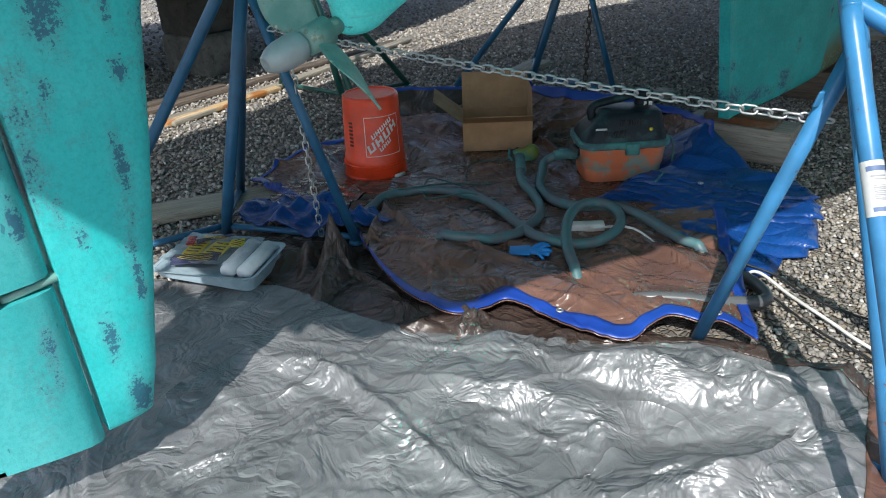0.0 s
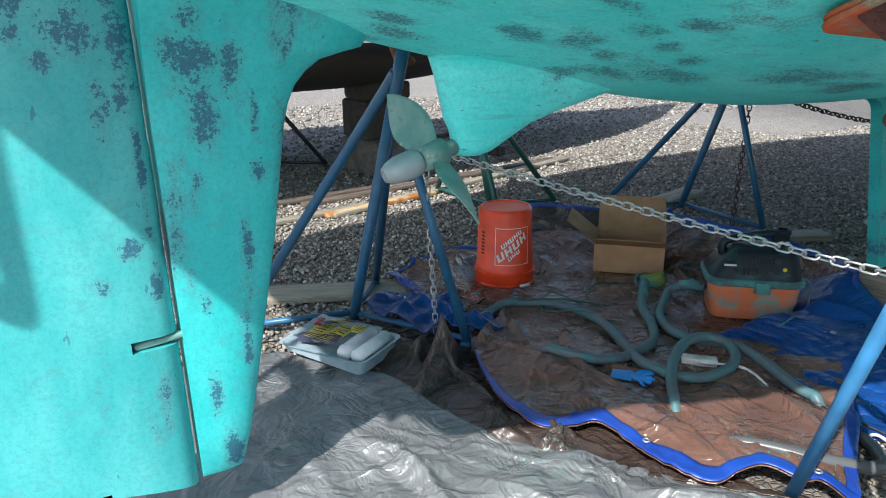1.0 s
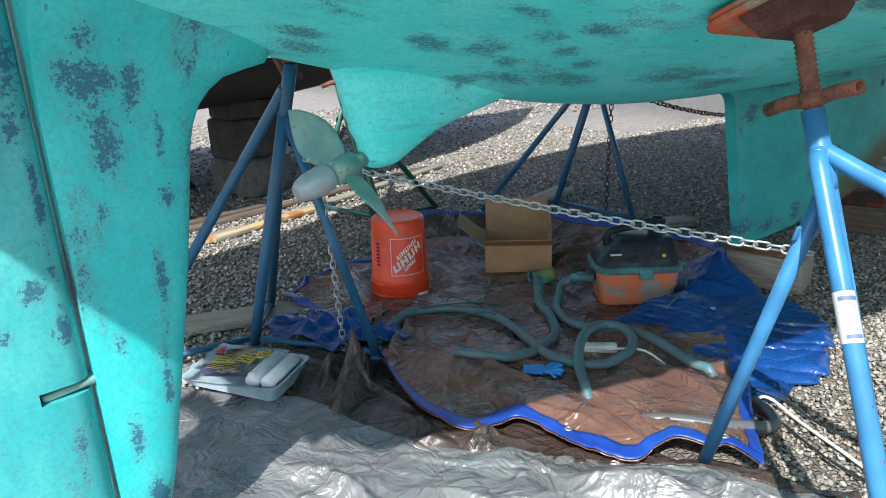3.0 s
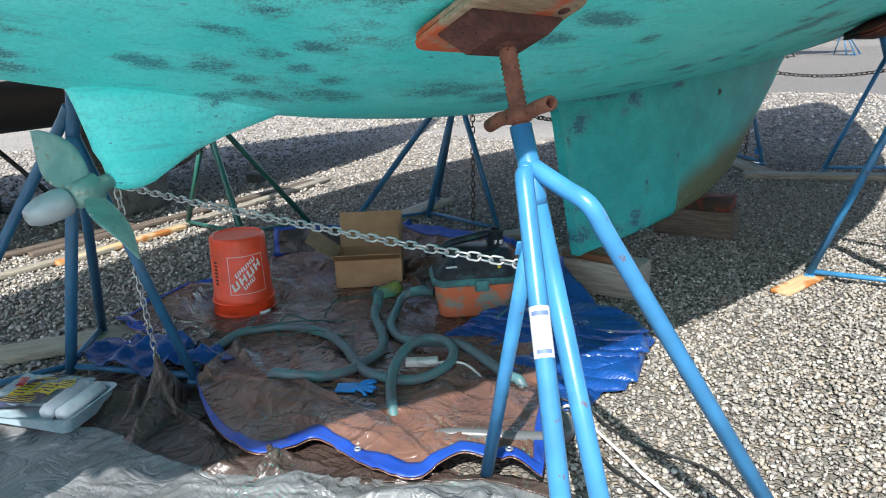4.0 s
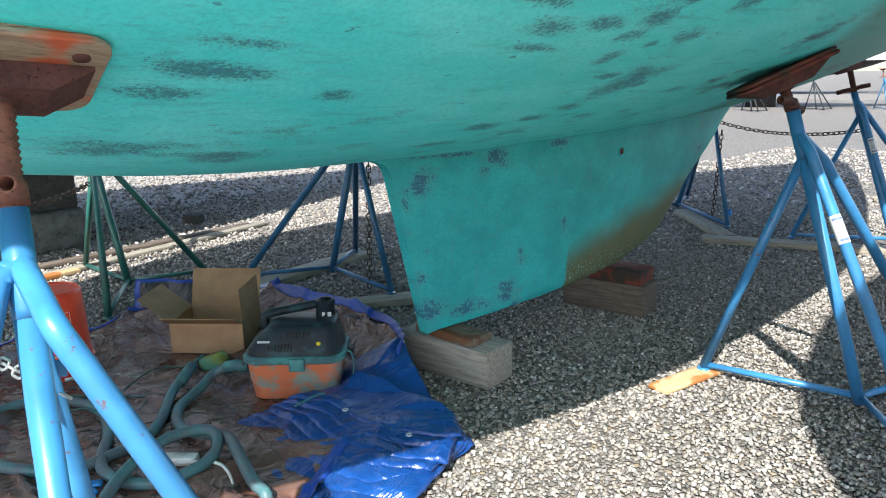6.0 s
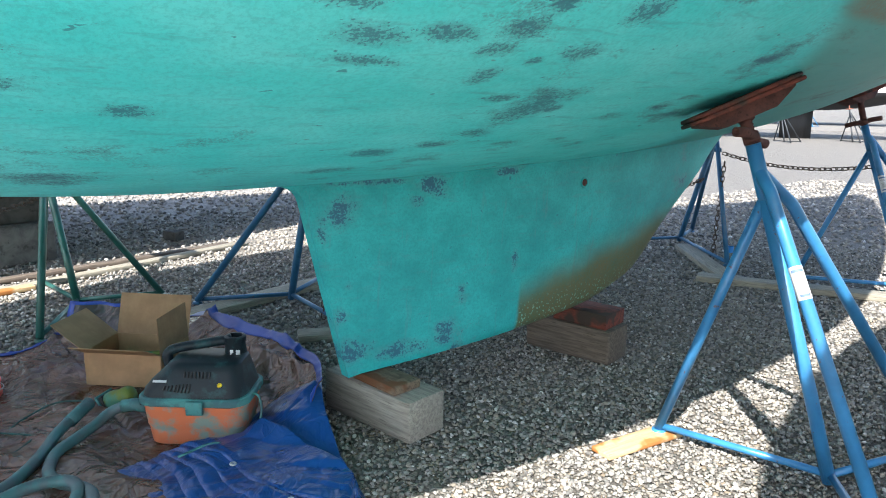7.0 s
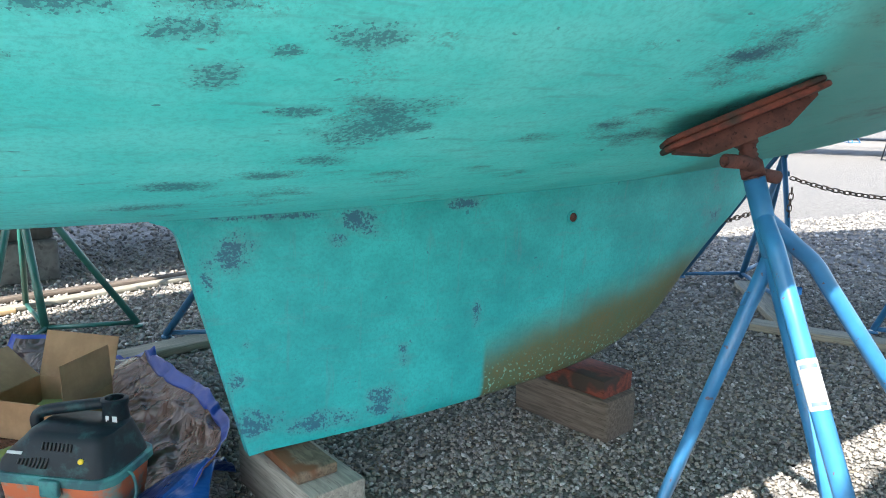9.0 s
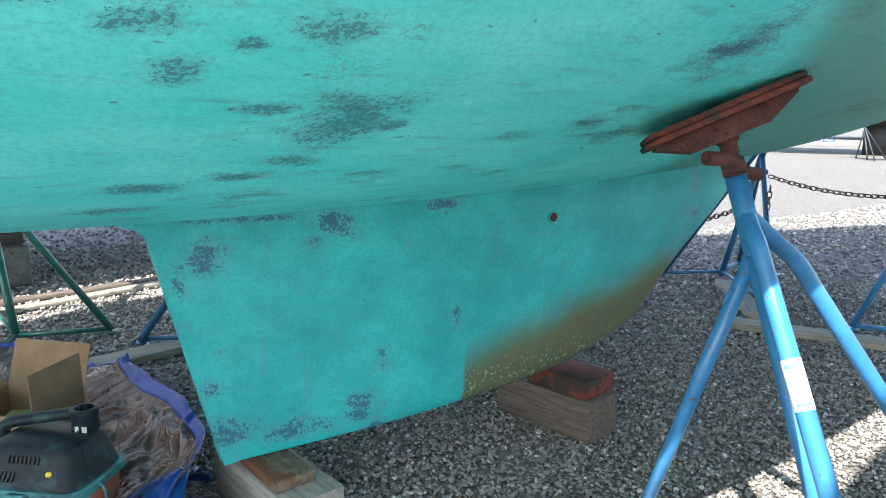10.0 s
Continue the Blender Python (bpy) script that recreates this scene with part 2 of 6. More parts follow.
WEAR_AFT = [(-1.33, 0.44, 0.15, 0.08), (-1.3, 0.94, 0.12, 0.04), (-0.98, 0.88, 0.05, 0.028), (-0.82, 1.31, 0.09, 0.02), (-1.35, 0.82, 0.07, 0.03), (-1.71, 0.39, 0.04, 0.04), (-1.86, 0.85, 0.03, 0.04), (-1.28, 1.06, 0.06, 0.024), (-1.83, 0.43, 0.035, 0.04), (-1.77, 0.18, 0.085, 0.06), (-1.11, 0.41, 0.17, 0.05), (-2.01, 0.34, 0.07, 0.06), (-1.66, 0.26, 0.11, 0.06), (-1.87, 0.14, 0.06, 0.05), (-2.17, 0.3, 0.035, 0.04), (-1.87, 0.57, 0.055, 0.035), (-2.41, 0.19, 0.05, 0.03), (-2.08, 0.55, 0.065, 0.03), (-2.36, 0.11, 0.06, 0.045), (-2.13, 0.29, 0.06, 0.045), (-1.93, 0.47, 0.05, 0.035)]
WEAR_KEEL = [(0.36, 0.94, 0.07, 0.05), (0.28, 0.88, 0.05, 0.022), (-0.04, 0.86, 0.06, 0.067), (-0.1, 0.8, 0.027, 0.063), (0.02, 0.31, 0.08, 0.055), (0.23, 0.28, 0.12, 0.036), (0.43, 0.32, 0.06, 0.055), (-0.03, 0.46, 0.032, 0.034), (0, 0.57, 0.018, 0.017), (0.72, 0.98, 0.06, 0.022), (0.78, 0.58, 0.02, 0.06), (0.51, 0.48, 0.021, 0.04), (0.05, 0.965, 0.19, 0.014)]
WEAR_SKEG = [(-2.81, 1.21, 0.063, 0.06), (-2.82, 1.29, 0.032, 0.04), (-2.74, 1.19, 0.026, 0.075), (-2.8, 1.08, 0.035, 0.084), (-2.86, 1.23, 0.028, 0.044), (-2.69, 0.95, 0.018, 0.03), (-2.84, 0.66, 0.019, 0.03), (-2.73, 0.79, 0.016, 0.082), (-2.69, 1.09, 0.013, 0.062), (-2.84, 0.42, 0.02, 0.06), (-2.81, 0.25, 0.03, 0.08), (-2.75, 0.52, 0.016, 0.08), (-2.83, 0.95, 0.017, 0.031)]
WEAR_RUDDER = [(-3.04, 1.27, 0.07, 0.062), (-3.09, 1.21, 0.03, 0.031), (-2.95, 1.28, 0.032, 0.15), (-2.98, 0.82, 0.024, 0.026), (-3, 1.12, 0.025, 0.07), (-2.94, 0.98, 0.012, 0.145), (-2.94, 0.73, 0.014, 0.05), (-3.13, 1.28, 0.02, 0.04), (-2.96, 1.15, 0.018, 0.067), (-3.14, 1.34, 0.07, 0.055), (-3.19, 1.38, 0.05, 0.02), (-3.05, 0.74, 0.022, 0.022), (-3.24, 1.3, 0.03, 0.03)]
# hull teal is paled to stand in for ground bounce; keel stays darker
M_HULL = antifouling("bounce_lifted_hull_paint", (1.5, 0.95, 2.8), 0.612, top_stain=True, deep=(0.07, 0.80, 0.78), pale=(0.17, 0.90, 0.88), spots=WEAR_MIDSHIPS + WEAR_AFT, plane="yx", worn=0.66, speck=4.6)
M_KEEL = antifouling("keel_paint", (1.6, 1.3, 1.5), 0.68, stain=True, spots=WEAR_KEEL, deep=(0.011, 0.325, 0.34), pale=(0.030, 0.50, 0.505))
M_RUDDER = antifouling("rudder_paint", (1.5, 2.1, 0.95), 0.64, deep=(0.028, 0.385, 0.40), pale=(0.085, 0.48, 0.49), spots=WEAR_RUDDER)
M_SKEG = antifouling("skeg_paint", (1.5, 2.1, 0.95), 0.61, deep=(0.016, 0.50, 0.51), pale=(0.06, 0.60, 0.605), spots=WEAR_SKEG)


def paint(name, col, rough=0.4, wear=0.0, wear_col=(0.12, 0.05, 0.03), metal=0.0, spec=0.5):
    k = Nodes(name)
    n = k.noise(9, 4, 0.6)
    c = k.mix(k.ramp(n, 0.3, 0.7), tuple(a * 0.82 for a in col), tuple(min(1, a * 1.12) for a in col))
    if wear:
        c = k.mix(k.math("MULTIPLY", k.ramp(k.noise(38, 4, 0.7), 0.70 - wear * 0.1, 0.73 - wear * 0.1), 0.8), c, wear_col)
    return k.done(c, k.math("ADD", rough - 0.08, k.math("MULTIPLY", k.noise(30, 3), 0.16)), metal, k.noise(90, 3), 0.12, 0.001, spec)


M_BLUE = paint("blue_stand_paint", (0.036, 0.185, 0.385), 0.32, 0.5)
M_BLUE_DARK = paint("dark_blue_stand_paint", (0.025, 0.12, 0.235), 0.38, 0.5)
M_GREEN = paint("green_stand_paint", (0.02, 0.11, 0.09), 0.35, 0.5)
M_BLACK_STAND = paint("black_stand_paint", (0.02, 0.025, 0.03), 0.5, 0.5)
M_LABEL = paint("white_label_paper", (0.56, 0.57, 0.58), 0.6)
M_PRINT = paint("label_print", (0.10, 0.16, 0.30), 0.6)
M_PRINT_GREY = paint("label_small_print", (0.30, 0.31, 0.33), 0.6)
M_STEEL = paint("galvanised_steel", (0.52, 0.53, 0.53), 0.42, 0.3, (0.2, 0.17, 0.14), 0.85)
M_CHAIN_RUST = paint("rusty_chain", (0.09, 0.065, 0.05), 0.75, 0.8, (0.2, 0.09, 0.04), 0.3)
M_BRONZE = None


def rust(name, a, b):
    k = Nodes(name)
    c = k.mix(k.ramp(k.noise(22, 5, 0.7), 0.35, 0.65), a, b)
    c = k.mix(k.ramp(k.noise(120, 2), 0.6, 0.7), c, tuple(v * 0.5 for v in a))
    return k.done(c, 0.82, 0.1, k.noise(140, 4, 0.7), 0.5, 0.0015, 0.3)


M_RUST = rust("rusty_screw_iron", (0.13, 0.055, 0.04), (0.24, 0.10, 0.065))
M_RUST_DARK = rust("dark_rusty_iron", (0.075, 0.035, 0.03), (0.13, 0.055, 0.045))


def wood(name, a, b, grain=(1, 14, 14), stain=None):
    k = Nodes(name)
    src = k.mapping(grain)
    g = k.noise(4.5, 6, 0.65, src, 0.6)
    c = k.mix(k.ramp(g, 0.3, 0.7), a, b)
    c = k.mix(k.math("MULTIPLY", k.ramp(k.noise(11, 3, 0.6, src), 0.58, 0.68), 0.6), c, tuple(v * 0.45 for v in a))
    if stain:
        c = k.mix(k.ramp(k.noise(5.5, 3), 0.50, 0.60), c, stain)
    return k.done(c, 0.85, 0, g, 0.5, 0.003, 0.25)


M_TIMBER = wood("weathered_timber", (0.20, 0.182, 0.160), (0.35, 0.322, 0.28))
M_TIMBER_DARK = wood("dark_timber", (0.075, 0.060, 0.050), (0.155, 0.125, 0.10))
M_PLANK = wood("grey_plank", (0.20, 0.185, 0.15), (0.33, 0.30, 0.24))
M_SHIM = wood("rusty_brown_shim", (0.10, 0.075, 0.055), (0.21, 0.155, 0.11), (3, 12, 12), (0.14, 0.06, 0.03))
M_PLANK_NEW = wood("new_pine_plank", (0.40, 0.27, 0.14), (0.55, 0.40, 0.23), stain=(0.35, 0.14, 0.04))
M_PLY = wood("painted_plywood_pad", (0.26, 0.19, 0.13), (0.40, 0.31, 0.22), (14, 2, 14), (0.50, 0.11, 0.05))
M_PAD_RED = wood("flaking_red_pad_paint", (0.075, 0.028, 0.023), (0.20, 0.052, 0.036), (3, 9, 9), (0.045, 0.035, 0.03))
M_CONCRETE_PALE = wood("weathered_concrete_block", (0.085, 0.083, 0.08), (0.16, 0.157, 0.15), (2, 2, 2))
M_CONCRETE = wood("dark_concrete_block", (0.045, 0.045, 0.043), (0.08, 0.078, 0.075), (2, 2, 2))


def tarp_mat(name, col, col2, rough, metal=0.0, spec=0.5, dust=None, creased=0.0):
    k = Nodes(name)
    c = k.mix(k.ramp(k.noise(3.5, 4), 0.3, 0.7), col, col2)
    if dust:
        d = k.math("MULTIPLY", k.ramp(k.noise(1.9, 2), 0.52, 0.68), k.ramp(k.noise(95, 2, 0.7), 0.60, 0.66))
        c = k.mix(k.math("MULTIPLY", d, 0.8), c, dust)
    w = k.noise(13, 5, 0.7)
    rid = k.math("ABSOLUTE", k.math("SUBTRACT", k.noise(7, 3, 0.6, None, 0.8), 0.5))
    b = k.math("ADD", k.math("MULTIPLY", w, 0.12), k.math("MULTIPLY", k.ramp(rid, 0.0, 0.12, False), 0.15))
    nrm, depth = None, 0.008
    if creased:
        nrm = k.facet_normal(((5.5, 0.16 * creased, 0.5, 0.5), (13.0, 0.16 * creased, 1.9, 0.5)))
        for scale, amount, stretch, turn in ((2.6, 0.80, 0.55, 0.5), (6.0, 0.30, 0.6, 1.7), (13.0, 0.07, 0.7, 0.9)):
            fold = k.noise(scale, 2, 0.5, k.mapping((1, stretch, 1), (0, 0, turn)), 0.9)
            fold = k.math("ABSOLUTE", k.math("SUBTRACT", fold, 0.5))
            b = k.math("SUBTRACT", b, k.math("MULTIPLY", k.math("SQRT", k.math("ADD", fold, 0.002)), amount))
        depth = 0.042 * creased
    return k.done(c, k.math("ADD", rough, k.math("MULTIPLY", k.noise(8, 3), 0.14)), metal, b, 0.8 if creased else 0.45, depth, spec, nrm)


M_SILVER = tarp_mat("silver_tarpaulin", (0.185, 0.193, 0.200), (0.265, 0.270, 0.276), 0.34, 0.42, 0.4, (0.10, 0.42, 0.36), 1.0)
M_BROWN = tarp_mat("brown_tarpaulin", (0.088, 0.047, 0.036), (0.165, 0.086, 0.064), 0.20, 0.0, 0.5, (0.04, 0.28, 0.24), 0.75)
# darker copy of the brown, with shade in its colour
M_BROWN_SHADED = tarp_mat("shaded_brown_tarpaulin", (0.040, 0.028, 0.024), (0.062, 0.042, 0.036), 0.26, 0.0, 0.5, (0.04, 0.28, 0.24), 0.9)
M_TARP_BLUE = tarp_mat("blue_tarpaulin", (0.004, 0.030, 0.145), (0.007, 0.055, 0.225), 0.22, 0.0, 0.5, None, 0.55)
M_HEM = tarp_mat("bright_blue_hem", (0.008, 0.036, 0.24), (0.011, 0.055, 0.31), 0.32)


def gravel(name, far):
    k = Nodes(name)
    cell = k.voronoi(46, "F1", "Color")
    n = k.t.nodes.new("ShaderNodeSeparateColor")
    k.link(cell, n.inputs[0])
    shade = n.outputs[0]
    c = k.mix(k.ramp(shade, 0.0, 1.0, False), (0.085, 0.080, 0.072), (0.245, 0.228, 0.202))
    c = k.mix(k.math("MULTIPLY", k.ramp(n.outputs[1], 0.75, 0.95), 0.6), c, (0.32, 0.25, 0.165))
    # cell edges darkened in colour for the shade between stones
    edge = k.voronoi(46, "DISTANCE_TO_EDGE", "Distance")
    c = k.mix(k.math("MULTIPLY", k.math("SUBTRACT", 1.0, k.ramp(edge, 0.0, 0.10)), 0.6), c, (0.075, 0.07, 0.062))
    c = k.mix(k.math("MULTIPLY", k.ramp(k.noise(0.7, 5, 0.6), 0.42, 0.66), 0.45), c, (0.25, 0.222, 0.185))
    c = k.mix(k.math("MULTIPLY", k.ramp(k.noise(0.35, 3), 0.5, 0.7), 0.25), c, (0.15, 0.138, 0.125))
    # compacted pale dust where loose stone thins out, lightened for sun glare and bounce
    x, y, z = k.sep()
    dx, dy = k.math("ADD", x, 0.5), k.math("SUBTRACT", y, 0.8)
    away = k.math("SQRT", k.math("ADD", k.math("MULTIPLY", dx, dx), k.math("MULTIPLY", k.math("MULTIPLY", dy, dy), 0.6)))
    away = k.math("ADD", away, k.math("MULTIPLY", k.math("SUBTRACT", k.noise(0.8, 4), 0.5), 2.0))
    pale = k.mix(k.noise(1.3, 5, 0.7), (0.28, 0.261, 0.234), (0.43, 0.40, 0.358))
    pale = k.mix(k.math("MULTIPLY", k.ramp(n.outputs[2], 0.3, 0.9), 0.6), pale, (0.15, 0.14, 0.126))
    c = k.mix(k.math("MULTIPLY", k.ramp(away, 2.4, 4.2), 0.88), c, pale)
    # greyer surface ahead of the bow, darkened to hold down the sunlit ground's brightness
    ahead = k.ramp(k.math("ADD", y, k.math("MULTIPLY", k.noise(0.6, 4), 2.0)), 5.2, 7.6)
    grey = k.mix(k.ramp(k.noise(24, 8, 0.95), 0.38, 0.62), (0.075, 0.071, 0.065), (0.25, 0.236, 0.214))
    c = k.mix(k.math("MULTIPLY", ahead, 0.97), c, grey)
    h = k.math("ADD", k.ramp(edge, 0.0, 0.22), k.math("MULTIPLY", shade, 0.5))
    return k.done(c, 0.9, 0, h, 0.8, 0.008, 0.25)


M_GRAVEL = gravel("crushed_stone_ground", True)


def stone_mat():
    k = Nodes("crushed_stone")
    r = k.island()
    c = k.mix(k.ramp(r, 0.0, 1.0, False), (0.07, 0.067, 0.063), (0.38, 0.36, 0.324))
    r2 = k.math("FRACT", k.math("MULTIPLY", r, 37.0))
    c = k.mix(k.math("MULTIPLY", k.ramp(r2, 0.60, 0.95), 0.75), c, (0.36, 0.305, 0.23))
    c = k.mix(k.math("MULTIPLY", k.ramp(k.math("FRACT", k.math("MULTIPLY", r, 91.0)), 0.92, 0.96), 0.85), c, (0.64, 0.62, 0.58))
    c = k.mix(k.math("MULTIPLY", k.noise(160, 3), 0.5), c, (0.22, 0.21, 0.20))
    return k.done(c, 0.88, 0, k.noise(220, 3), 0.4, 0.002, 0.25)


M_STONE = stone_mat()
M_ROAD = tarp_mat("pale_dusty_road", (0.14, 0.132, 0.120), (0.19, 0.177, 0.159), 0.9, 0, 0.2)
M_ASPHALT = tarp_mat("grey_asphalt", (0.07, 0.07, 0.07), (0.10, 0.098, 0.095), 0.9, 0, 0.2)
M_WHITE_GEL = paint("white_gelcoat", (0.78, 0.78, 0.76), 0.25)
M_BLACK_HULL = paint("black_bottom_paint", (0.012, 0.012, 0.014), 0.6, 0.2, (0.05, 0.03, 0.025))
# white wrap greyed down, since the sun here reaches what should be shaded
M_WRAP = tarp_mat("shaded_white_shrink_wrap", (0.44, 0.45, 0.46), (0.52, 0.52, 0.53), 0.35)
M_CARD = paint("cardboard", (0.40, 0.245, 0.135), 0.85, spec=0.2)
M_CARD_IN = paint("cardboard_inside", (0.34, 0.21, 0.12), 0.9, spec=0.2)
M_BUCKET = paint("orange_bucket_plastic", (0.78, 0.055, 0.012), 0.35)
M_DECAL = paint("white_bucket_print", (0.74, 0.70, 0.68), 0.5)
M_DECAL_DARK = paint("dark_bucket_print", (0.06, 0.02, 0.015), 0.5)


def dusty(name, col, dust, lo, rough, spec=0.4):
    k = Nodes(name)
    f = k.ramp(k.noise(9, 5, 0.65), lo, lo + 0.16)
    c = k.mix(k.math("MULTIPLY", f, 0.8), col, dust)
    return k.done(c, rough, 0, k.noise(120, 3), 0.2, 0.001, spec)


M_VAC_TUB = dusty("dusty_orange_plastic", (0.55, 0.15, 0.065), (0.12, 0.30, 0.28), 0.46, 0.6)
M_VAC_TOP = dusty("dusty_charcoal_plastic", (0.010, 0.017, 0.023), (0.024, 0.075, 0.082), 0.50, 0.48, 0.22)
M_VAC_BAND = dusty("teal_dusted_band", (0.04, 0.11, 0.12), (0.06, 0.24, 0.23), 0.45, 0.6)
M_HOSE = dusty("dusty_grey_hose", (0.085, 0.115, 0.13), (0.055, 0.16, 0.17), 0.42, 0.45)
M_HOSE_CLEAN = dusty("grey_hose", (0.085, 0.092, 0.097), (0.06, 0.10, 0.11), 0.55, 0.35)
M_SANDER = dusty("lime_green_tool_plastic", (0.15, 0.185, 0.03), (0.04, 0.20, 0.16), 0.44, 0.6)
M_RUBBER = paint("black_rubber", (0.015, 0.015, 0.016), 0.6)
M_CORD_WHITE = paint("white_cord", (0.66, 0.65, 0.62), 0.5)
M_CORD_GREEN = paint("dusty_green_cord", (0.02, 0.08, 0.075), 0.6)
M_TRAY = dusty("pale_blue_grey_tray_plastic", (0.30, 0.39, 0.44), (0.18, 0.28, 0.32), 0.5, 0.4)
M_ROLLER = paint("white_roller_nap", (0.70, 0.71, 0.72), 0.95)
M_YELLOW = paint("yellow_packet_card", (0.72, 0.52, 0.03), 0.4)
M_INK = paint("dark_packet_print", (0.03, 0.035, 0.08), 0.4)
M_RED_INK = paint("red_packet_print", (0.55, 0.03, 0.03), 0.4)
M_GLOVE = paint("bright_blue_nitrile", (0.01, 0.20, 0.55), 0.4)


def prop_mat():
    k = Nodes("dusty_bronze_propeller")
    c = k.mix(k.ramp(k.noise(13, 4), 0.35, 0.65), (0.13, 0.30, 0.27), (0.24, 0.40, 0.36))
    c = k.mix(k.math("MULTIPLY", k.ramp(k.noise(20, 2), 0.63, 0.68), 0.9), c, (0.55, 0.54, 0.46))
    c = k.mix(k.math("MULTIPLY", k.ramp(k.noise(34, 3), 0.60, 0.66), 0.5), c, (0.20, 0.15, 0.06))
    return k.done(c, 0.6, 0.25, k.noise(60, 3), 0.3, 0.002)


M_BRONZE = prop_mat()
M_ZINC = paint("dull_zinc_anode", (0.36, 0.42, 0.44), 0.55, 0.3, (0.2, 0.26, 0.27), 0.4)


def glass_plastic():
    k = Nodes("clear_plastic")
    k.b.inputs["Transmission Weight"].default_value = 1.0
    k.b.inputs["IOR"].default_value = 1.2
    return k.done((0.93, 0.95, 0.97), 0.08)


M_CLEAR = glass_plastic()

# ---- ground ----
def ground_sheet():
    bm = bmesh.new()
    bmesh.ops.create_grid(bm, x_segments=60, y_segments=60, size=1.0)
    for v in bm.verts:
        x, y = v.co.x, v.co.y
        v.co.x, v.co.y = 400 * math.copysign(abs(x) ** 3.2, x), 400 * math.copysign(abs(y) ** 3.2, y)
        d = max(0.0, 1 - v.co.xy.length / 30)
        v.co.z = -0.012 + 0.008 * d * noise.noise(Vector((v.co.x * 1.3, v.co.y * 1.3, 0)))
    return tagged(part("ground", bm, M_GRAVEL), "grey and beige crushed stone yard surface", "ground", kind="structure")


ground_sheet()


def slab(name, pts, z, thick, mat, label, cat):
    bm = bmesh.new()
    a = [bm.verts.new((x, y, z)) for x, y in pts]
    b = [bm.verts.new((x, y, z - thick)) for x, y in pts]
    bm.faces.new(a)
    bm.faces.new(b[::-1])
    n = len(pts)
    for i in range(n):
        bm.faces.new((a[i], b[i], b[(i + 1) % n], a[(i + 1) % n]))
    bmesh.ops.recalc_face_normals(bm, faces=bm.faces)
    return tagged(part(name, bm, mat, smooth=False), label, cat, kind="structure")


slab("road", [(-60, 17), (40, 46), (36, 53), (-64, 24)], 0.006, 0.05, M_ROAD, "pale dusty lane across the boat yard", "road")
slab("pavement", [(-60, 27), (40, 56), (38, 60), (-62, 31)], 0.008, 0.05, M_ASPHALT, "strip of grey asphalt beyond the lane", "pavement")

# ---- the sailboat ----
Z_KEEL_LINE = [(-4.2, 2.42), (-3.95, 2.10), (-3.75, 1.82), (-3.58, 1.61), (-3.4, 1.52), (-2.9, 1.375), (-2.6, 1.275), (-2.45, 1.225), (-2.0, 1.135), (-1.7, 1.06), (-1.3, 1.01), (-0.85, 0.97), (-0.2, 0.962),
               (0.4, 0.965), (1.2, 0.985), (1.8, 1.015), (2.5, 1.075), (3.1, 1.165), (3.7, 1.27), (4.3, 1.385), (5.0, 1.54), (5.8, 1.80), (6.4, 2.15), (6.8, 2.6)]
HALF_BEAM = [(-4.2, 1.10), (-3.9, 1.14), (-3.6, 1.18), (-3.2, 1.25), (-2.8, 1.36), (-2.0, 1.60), (-1.0, 1.76), (0.0, 1.82), (1.0, 1.78), (2.0, 1.64), (3.0, 1.38), (4.0, 1.06), (5.0, 0.70), (6.0, 0.32), (6.8, 0.04)]
SHEER = [(-4.2, 2.30), (-3.2, 2.42), (0.0, 2.45), (3.0, 2.6), (6.8, 3.05)]
BEAM_Z = 2.1


def smooth_table(table, x, w=0.25):
    return sum(lerp_table(table, x + w * d) * q for d, q in ((-1, 0.2), (-0.5, 0.2), (0, 0.2), (0.5, 0.2), (1, 0.2)))


def hull_z(x, y):
    """Height of the hull's skin above the half-breadth x at the station y."""
    z0, b = smooth_table(Z_KEEL_LINE, y), smooth_table(HALF_BEAM, y)
    top = max(BEAM_Z, z0 + 0.06)
    u = min(1.0, abs(x) / b)
    v = 0.035 * math.exp(-((y + 2.2) / 0.9) ** 2) * math.exp(-((u - 0.22) / 0.22) ** 2) * (1 if y > -2.9 else 0.6)
    v += 0.020 * math.exp(-((u - 0.52) / 0.16) ** 2)
    return z0 + v + (top - z0) * (1 - (1 - u ** 1.2) ** (1 / 2.4))


boat = thing("sailboat", "sailboat in worn teal bottom paint with fin keel and skeg", "sailboat")


